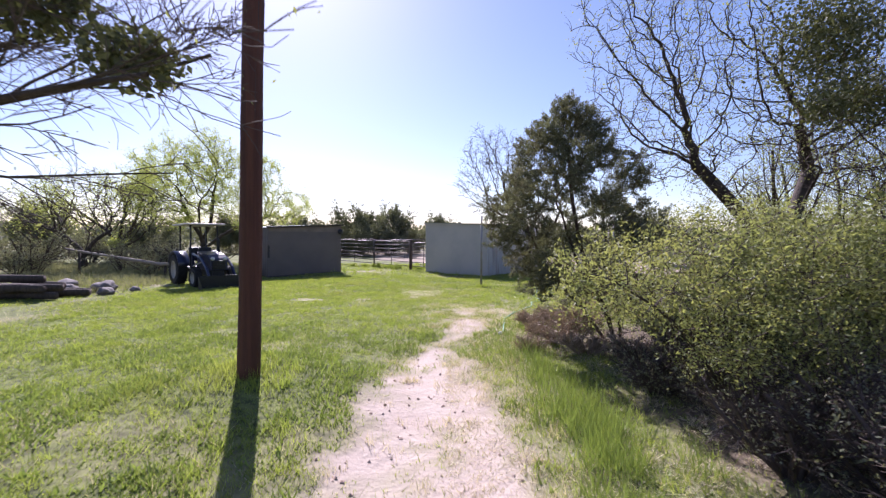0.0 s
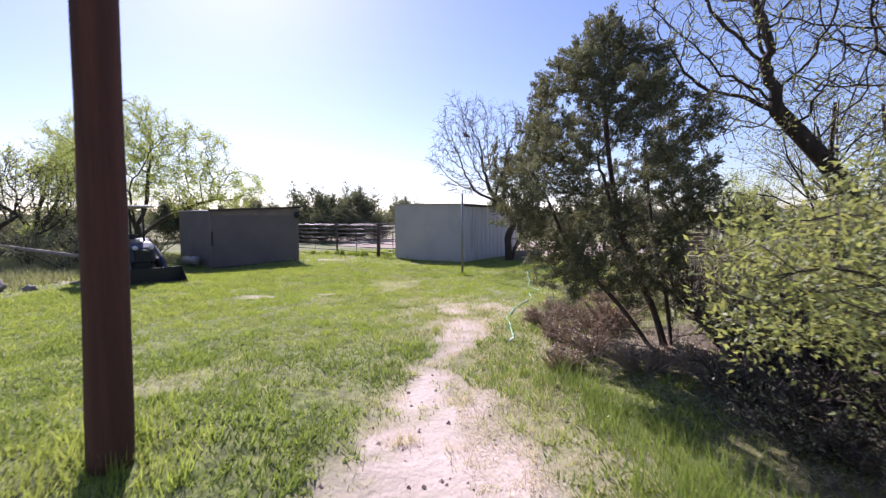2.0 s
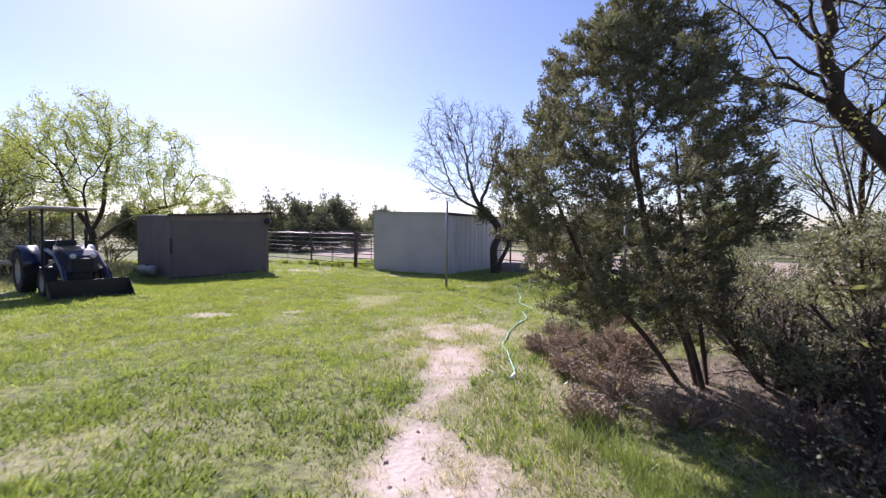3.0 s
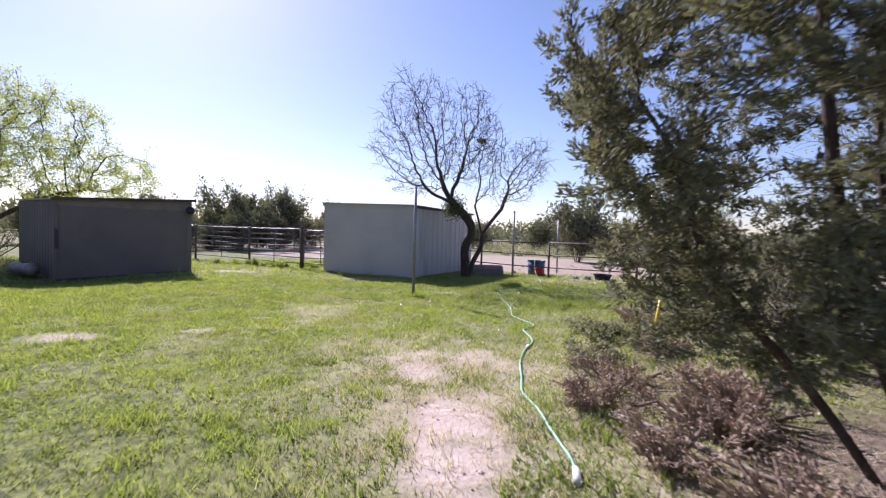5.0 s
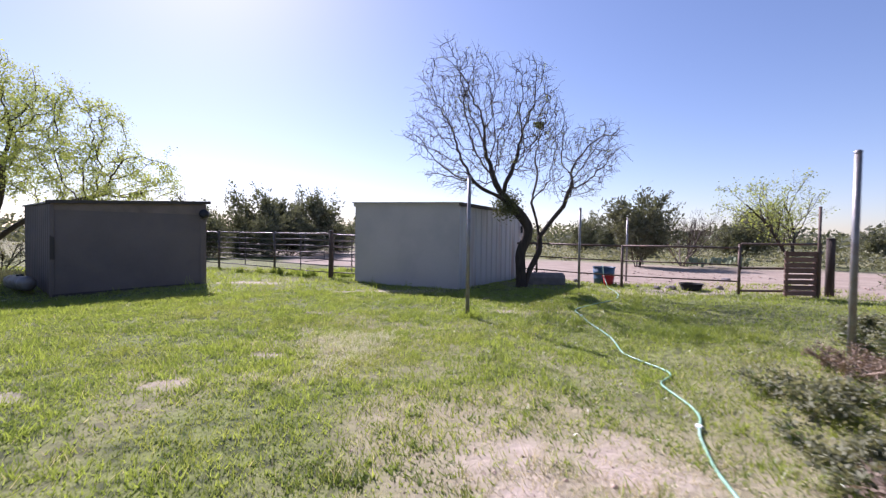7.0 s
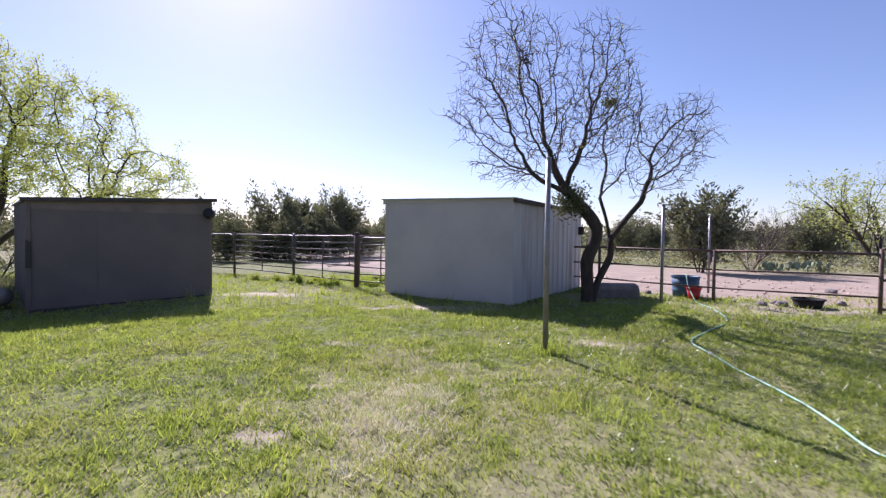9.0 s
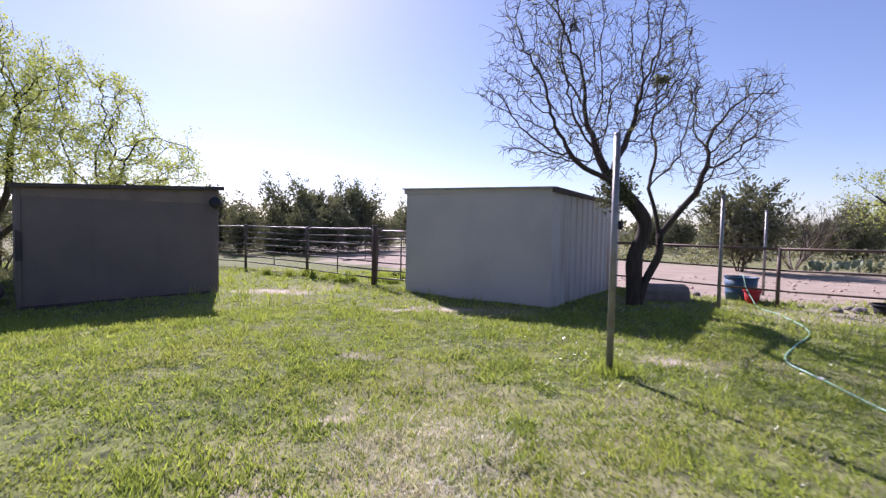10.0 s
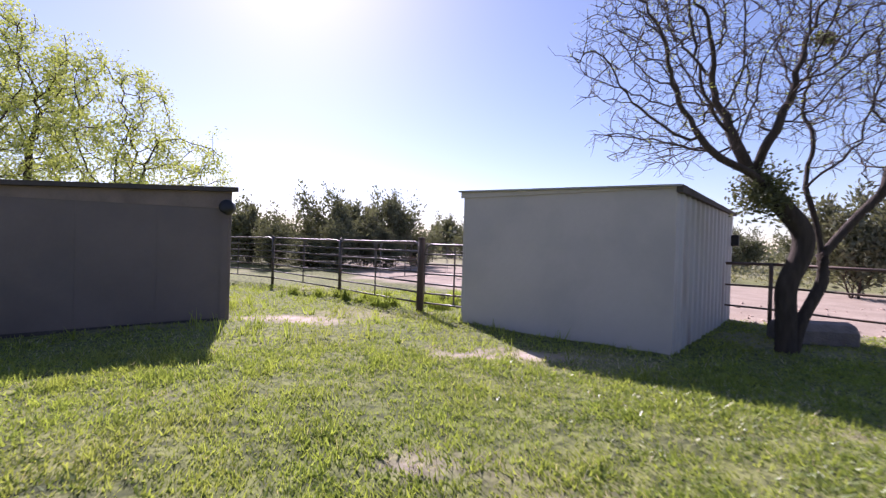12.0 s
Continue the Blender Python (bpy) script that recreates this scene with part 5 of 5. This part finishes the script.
for i, (x, y, r, h) in enumerate(((2.75, 8.75, 0.42, 0.3), (3.25, 9.3, 0.45, 0.3), (2.7, 7.9, 0.35, 0.3), (3.9, 8.9, 0.5, 0.34), (2.35, 6.7, 0.3, 0.28), (4.3, 9.9, 0.45, 0.28), (5.0, 11.4, 0.4, 0.25), (2.9, 7.2, 0.4, 0.3), (3.3, 8.1, 0.45, 0.35), (3.2, 6.5, 0.4, 0.35), (3.7, 6.0, 0.5, 0.45), (3.7, 8.3, 0.5, 0.45))):
    shrub("dry_brush", "brown dry brush beside the footpath", (x, y), r, h, 90 + i, 1800, 0.014, M_DRY, M_DRY, group="dry brush", stems=16)
for i, (x, y, r, h) in enumerate(((4.2, 10.9, 0.5, 0.2), (5.3, 10.6, 0.6, 0.24), (6.1, 11.6, 0.7, 0.28), (3.5, 10.2, 0.4, 0.2), (6.9, 12.8, 0.7, 0.3), (4.9, 9.2, 0.6, 0.3))):
    shrub("weed_clump", "low leafy green weeds beside the post", (x, y), r, h, 110 + i, 3500, 0.022, M_SAGE, M_WEED, "weeds", "weed clumps", stems=14)
# fallen sticks
for i, (a, b, r) in enumerate((((2.72, 8.55), (3.15, 7.25), 0.028), ((3.2, 8.7), (3.9, 7.9), 0.014), ((2.9, 8.2), (3.7, 8.3), 0.01), ((3.0, 7.6), (3.6, 7.1), 0.012), ((3.3, 8.2), (4.2, 8.5), 0.013), ((3.4, 9.0), (4.1, 8.4), 0.009), ((2.6, 7.2), (3.0, 6.6), 0.01))):
    st = thing("fallen_stick", "bleached fallen stick lying among dry brush", "stick", "fallen sticks")
    A, B = Vector((*a, gz(*a) + 0.05)), Vector((*b, gz(*b) + 0.09))
    part("shaft", Shape().tube([A, A.lerp(B, 0.4) + Vector((0.03, 0.02, 0.02)), A.lerp(B, 0.7) + Vector((-0.02, 0, 0.01)), B], [r, r * 0.9, r * 0.75, r * 0.5], 7), M_STICK, st, smooth=True)
    part("side_twig", Shape().tube([A.lerp(B, 0.6), A.lerp(B, 0.75) + Vector((0.1, 0.12, 0.08))], [r * 0.5, r * 0.2], 5), M_STICK, st)

# log pile at the edge of the scrub
logs = thing("log_pile", "dark heap of old logs in the weeds", "log pile", at=(-11.0, 11.7, gz(-11, 11.7)))
for k in range(9):
    a, x, y, zz = random.uniform(-0.5, 0.5), random.uniform(-0.7, 0.7), random.uniform(-0.5, 0.5), 0.12 + 0.2 * (k // 4)
    L = random.uniform(0.6, 1.1)
    part("log", Shape().tube([(x - L * math.cos(a), y - L * math.sin(a), zz), (x, y, zz + 0.02), (x + L * math.cos(a), y + L * math.sin(a), zz)], [0.13, 0.12, 0.1], 10), M_WOODPOST, logs, smooth=True)

# scrub on the left, in front of the far woods
for i in range(26):
    rng = random.Random(200 + i)
    x, y = -11.5 - rng.uniform(0, 13) * (1 + i / 26), 17 + rng.uniform(0, 9) * (1 + i / 26)
    shrub("scrub_bush", "grey-brown leafless scrub bush", (x, y), rng.uniform(1.0, 1.8), rng.uniform(1.0, 1.9), 130 + i, 1800, 0.035, M_SAGE, group="scrub bushes", stems=9)

# juniper clumps behind the corral and beyond the yard
proto = [juniper("far_juniper", "dark green juniper beyond the fences", p, h, r, 300 + i, 9000, 0.085, 4, leaf_mat=M_FARLEAF, group="far junipers", low=-1.0)
         for i, (p, h, r) in enumerate((((-7.6, 41.0), 4.0, 2.5), ((-4.2, 42.5), 3.6, 2.4), ((14.4, 29.8), 3.1, 1.9)))]
for i, (x, y, s) in enumerate(((-10.0, 43, 1.05), (-5.8, 40, 0.85), (-12.5, 40, 1.0), (-2.6, 44, 0.75), (-6.6, 37.5, 0.62), (-8.6, 38.5, 0.7), (-4.6, 39.5, 0.6), (-9.8, 36.5, 0.55), (-16, 44, 1.1), (-20, 42, 1.0), (12.8, 52, 0.9), (17, 60, 1.0), (22, 52, 0.9), (27, 56, 1.0), (1.5, 60, 0.9), (4.5, 64, 0.8), (-0.5, 70, 1.3), (9, 58, 0.8),
                               (28, 38, 0.9), (33, 42, 1.0), (38, 36, 1.0), (24, 44, 0.8), (36, 28, 0.8), (44, 30, 1.0), (33, 20, 0.7), (22, 22, 0.55), (27, 15, 0.8), (21, 12, 0.8), (18, 8, 0.9), (22, 3, 1.0), (-24, 36, 1.0), (-28, 30, 1.0), (-27, 20, 0.9), (-30, 12, 1.0), (-26, 5, 1.0), (-24, -3, 1.0), (16, -3, 1.0), (8, -12, 1.0), (-6, -14, 1.0), (-16, -10, 1.0), (31, 26, 0.7))):
    src = proto[i % 3]
    t = copy_thing(src, pose(x, y, gz(x, y) - 0.55 * s, 0, 0, 67 * i) @ Matrix.Diagonal((s, s, s * (0.85 + 0.3 * ((i * 7) % 5) / 5), 1)))

# far woods, low scrub and prickly pear
rng = np.random.default_rng(77)
sh = Shape()
n = 1500
ang = rng.uniform(-math.pi, math.pi, n)
dist = rng.uniform(58, 190, n)
for a, d in zip(ang, dist):
    x, y = d * math.sin(a), 8 + d * math.cos(a)
    h = rng.uniform(1.6, 3.6) * (1.0 + d / 260)
    k = 95 if abs(a) < 1.2 else 20
    p = rng.normal(size=(k, 3))
    p /= np.linalg.norm(p, axis=1, keepdims=True)
    p *= rng.uniform(0.5, 1, (k, 1)) * np.array((h * 0.75, h * 0.75, h * 0.55))
    p[:, 2] += h * 0.5
    sh.leaves(p + np.array((x, y, gz(x, y) - 0.2)), 0.2 + d / 420, rng, 1.6)
woods = part("far_woods", sh, M_FARLEAF)
tagged(woods, "low dark juniper woods along the horizon", "woods", kind="stuff")
sh = Shape()
for k in range(420):
    x, y = rng.uniform(6, 48), rng.uniform(24, 56)
    if float(yard(x, y)) > 0.4 or (x - 12) * 0.64 + (y - 17.6) * 0.768 < 9:
        continue
    h = rng.uniform(0.3, 0.9)
    p = rng.normal(size=(60, 3)) * np.array((h * 0.6, h * 0.6, h * 0.3)) + np.array((0, 0, h * 0.5))
    sh.leaves(p + np.array((x, y, gz(x, y))), 0.09, rng, 2)
tagged(part("low_scrub", sh, M_SAGE), "low grey-green desert scrub beyond the dirt yard", "scrub", kind="stuff")
for j, (x, y) in enumerate(((18.4, 29.2), (17.2, 28.8), (21.0, 30.4))):
    pear = thing("prickly_pear", "low prickly pear cactus beyond the yard", "cactus", "prickly pears", (x, y, gz(x, y)))
    for k in range(16):
        a, q = rng.uniform(0, math.pi), rng.uniform(-0.6, 0.6, 2)
        m = Matrix.Translation((q[0], q[1] * 0.6, rng.uniform(0.12, 0.5))) @ Matrix.Rotation(a, 4, "Z") @ Matrix.Rotation(rng.uniform(-0.5, 0.5), 4, "Y")
        part("pad", Shape().lathe([(0, -0.16), (0.09, -0.1), (0.12, 0.02), (0.09, 0.12), (0, 0.16)], 10, m @ Matrix.Diagonal((1, 0.2, 1, 1))), M_CACTUS, pear, smooth=True)


# ---- grass ----
def inside(poly, x, y):
    c = np.zeros(len(x), bool)
    for (x0, y0), (x1, y1) in zip(poly, poly[1:] + poly[:1]):
        if y0 != y1:
            c ^= ((y0 > y) != (y1 > y)) & (x < (x1 - x0) * (y - y0) / (y1 - y0) + x0)
    return c


def blades(name, label, n, box, h0, h1, width, material, seed, keep, bend=0.5, tufts=0):
    """n blades of grass, one or two triangles each, where keep() allows."""
    rng = np.random.default_rng(seed)
    x, y = rng.uniform(box[0], box[1], n), rng.uniform(box[2], box[3], n)
    if tufts:
        cx, cy = rng.uniform(box[0], box[1], tufts), rng.uniform(box[2], box[3], tufts)
        i = rng.integers(0, tufts, n)
        x, y = cx[i] + rng.normal(size=n) * 0.06, cy[i] + rng.normal(size=n) * 0.06
    ok = keep(x, y, rng.uniform(0, 1, n))
    for poly in ([(-4.39, 21.33), (-7.46, 19.9), (-10.3, 23.1), (-7.3, 24.9)], [(-0.21, 21.89), (2.735, 19.79), (5.75, 23.35), (2.8, 25.45)]):
        ok &= ~inside(poly, x, y)
    x, y = x[ok], y[ok]
    n = len(x)
    z = height(x, y) - 0.005
    a = rng.uniform(0, 2 * np.pi, n)
    hgt = rng.uniform(h0, h1, n) * (0.45 + 0.6 * fractal(x, y, 0.9, 21) + 0.6 * step(fractal(x, y, 0.3, 22), 0.4, 0.7))
    w = width * rng.uniform(0.6, 1.3, n) * (1 + np.hypot(x, y - 6) / 16)
    b = rng.uniform(0, 2 * np.pi, n)
    off = rng.uniform(0.1, 1.0, n) * bend * hgt
    base = np.stack([x, y, z], 1)
    side = np.stack([np.cos(a), np.sin(a), np.zeros(n)], 1) * w[:, None] / 2
    tip = base + np.stack([np.cos(b) * off, np.sin(b) * off, hgt], 1)
    v = np.stack([base - side, base + side, tip], 1).reshape(-1, 3)
    me = bpy.data.meshes.new(name)
    me.vertices.add(n * 3)
    me.vertices.foreach_set("co", v.reshape(-1).astype(np.float32))
    me.loops.add(n * 3)
    me.loops.foreach_set("vertex_index", np.arange(n * 3, dtype=np.int32))
    me.polygons.add(n)
    me.polygons.foreach_set("loop_start", np.arange(n, dtype=np.int32) * 3)
    me.update(calc_edges=True)
    me.materials.append(material)
    return tagged(new(name, me), label, "grass", kind="stuff")


def edge(x, y, box, soft=1.6):
    """Thins a patch towards its ragged edges."""
    w = (fractal(x, y, 2.0, 51) - 0.5) * 3
    d = np.minimum(np.minimum(x - box[0], box[1] - x), np.minimum(y - box[2], box[3] - y)) + w
    return step(d, 0.0, soft)


def lawn(x, y, u):
    clump = 0.35 + 0.9 * step(fractal(x, y, 0.5, 61), 0.3, 0.65)
    return u < clump * (1 - soil(x, y)) * (1 - shaded_mould(x, y)) * (1 - 0.45 * dryness(x, y))


NEAR, WIDE, WEEDY = (-9, 7, -1, 20), (-16, 13, 9, 28), (-6, 3.0, 0.5, 9)
blades("grass", "short green spring grass of the lawn", 480000, NEAR, 0.018, 0.06, 0.0075, M_GRASS, 1, lambda x, y, u: lawn(x, y, u / np.maximum(edge(x, y, NEAR), 0.01)), 1.5)
blades("grass", "green grass round the sheds and tractor", 240000, WIDE, 0.025, 0.075, 0.011, M_GRASS, 2, lambda x, y, u: lawn(x, y, u / np.maximum(edge(x, y, WIDE), 0.01)), 1.3)
blades("dry_grass", "pale dry grass between the green blades", 150000, NEAR, 0.03, 0.1, 0.005, M_STRAW, 3, lambda x, y, u: (u < 0.1 + dryness(x, y) * 0.7) & (soil(x, y) < 0.75), 1.3)
blades("weeds", "leafy weeds along the footpath", 60000, WEEDY, 0.03, 0.1, 0.018, M_WEED, 4, lambda x, y, u: (soil(x, y) < 0.3) & (u < step(fractal(x, y, 1.0, 31), 0.42, 0.62) * edge(x, y, WEEDY)), 1.2)
blades("tall_grass", "tall green grass under the shrubs", 60000, (1.8, 4.6, 0.6, 8.5), 0.09, 0.32, 0.007, M_WEED, 5, lambda x, y, u: (soil(x, y) < 0.25) & (u < step(x + 1.2 * (fractal(x, y, 0.8, 71) - 0.5), 1.9, 2.5) * (1 - step(x + 0.22 * (y - 3), 2.6, 3.3)) * (1 - step(y, 6, 8)) * step(fractal(x, y, 0.7, 72), 0.3, 0.6)), 0.8)
blades("tall_grass", "rank grey-green weeds beyond the mown lawn", 55000, (-26, -5.5, 8, 25), 0.08, 0.26, 0.018, M_SAGE, 6, lambda x, y, u: u < step(y - 10.3 + (x + 8) * 0.8 + 3 * (fractal(x, y, 2.5, 73) - 0.5), -0.4, 1.2) * (1 - step(x, -10.5, -8.8)), 0.8)
blades("litter", "grey straw litter beside the sandy path", 70000, (1.0, 4.4, 0.5, 10.5), 0.01, 0.05, 0.006, M_STRAW, 14, lambda x, y, u: u < 0.9 * step(fractal(x, y, 0.6, 74), 0.35, 0.6), 3.5)
blades("grass_tufts", "ragged grass tufts along the corral and sheds", 26000, (-6, 3, 19.5, 25.5), 0.1, 0.3, 0.012, M_GRASS, 7, lambda x, y, u: (soil(x, y) < 0.5) & ((y - 22 + 0.65 * x > 0.2) | (u < 0.05)), 0.7, 160)
blades("path_tufts", "small grass tufts on the sandy path", 3500, (0.1, 2.2, 1.5, 11), 0.04, 0.12, 0.006, M_STRAW, 8, lambda x, y, u: u < 0.9, 0.9, 110)
blades("post_tuft", "grass tuft at the foot of the steel post", 260, (2.02, 2.42, 15.68, 16.05), 0.08, 0.26, 0.007, M_GRASS, 9, lambda x, y, u: u < 2, 0.6)
blades("post_tuft", "grass round the foot of the utility pole", 900, (-1.8, -0.75, 4.15, 5.05), 0.06, 0.2, 0.008, M_GRASS, 10, lambda x, y, u: u < 2, 0.6)
blades("yard_grass", "thin green grass at the yard edge", 9000, (6, 14, 16.5, 21), 0.04, 0.12, 0.01, M_GRASS, 12, lambda x, y, u: u < 0.5, 0.9)
blades("lawn_tufts", "ragged tufts scattered over the lawn", 150000, NEAR, 0.04, 0.11, 0.0065, M_GRASS, 15, lambda x, y, u: (soil(x, y) < 0.3) & (u < edge(x, y, NEAR) * (1 - shaded_mould(x, y)) * step(fractal(x, y, 2.2, 91), 0.3, 0.55)), 1.0, 7000)


def clods(name, label, n, box, size, material, seed, keep):
    """Small eight-sided crumbs of earth and stones lying on the ground."""
    rng = np.random.default_rng(seed)
    x, y = rng.uniform(box[0], box[1], n), rng.uniform(box[2], box[3], n)
    ok = keep(x, y, rng.uniform(0, 1, n))
    x, y = x[ok], y[ok]
    sh = Shape()
    base = np.array(((1, 0, 0), (-1, 0, 0), (0, 1, 0), (0, -1, 0), (0, 0, 0.7), (0, 0, -0.7)))
    faces = [(0, 2, 4), (2, 1, 4), (1, 3, 4), (3, 0, 4), (2, 0, 5), (1, 2, 5), (3, 1, 5), (0, 3, 5)]
    for px, py in zip(x, y):
        r = size * rng.uniform(0.4, 1.6) ** 1.5
        sh.add(base * r * rng.uniform(0.6, 1.4, (6, 3)) @ np.array(Matrix.Rotation(rng.uniform(0, 6.3), 3, "Z")) + np.array((px, py, gz(px, py) + r * 0.25)), faces)
    return tagged(part(name, sh, material), label, "soil", kind="stuff")


M_CLOD = mat("earth_clod", (0.42, 0.31, 0.24), 0.95, 0.4, 8, 40, 0.3, per="island")
clods("path_clods", "crumbs of earth and droppings on the sandy path", 650, (-0.2, 2.6, 0.5, 11), 0.011, M_CLOD, 1, lambda x, y, u: u < 0.15 + soil(x, y))
clods("yard_stones", "small stones on the bare dirt yard", 500, (5, 16, 17, 27), 0.03, M_CLOD, 2, lambda x, y, u: u < yard(x, y))
blades("dry_patch", "pale dead grass in a patch of the lawn", 60000, (-1.4, 1.8, 12.4, 16.2), 0.02, 0.07, 0.007, M_DEAD, 16, lambda x, y, u: u < (1 - step(np.hypot((x - 0.2) / 0.9, (y - 14.1) / 1.3) + 1.7 * (fractal(x, y, 0.5, 95) - 0.5), 0.3, 1.1)), 2.2)
blades("lawn_weeds", "small leafy weeds scattered over the lawn", 280000, NEAR, 0.012, 0.045, 0.015, M_WEED, 17, lambda x, y, u: (soil(x, y) < 0.3) & (u < edge(x, y, NEAR) * (1 - shaded_mould(x, y)) * step(fractal(x, y, 0.8, 97), 0.3, 0.55)), 1.8, 12000)
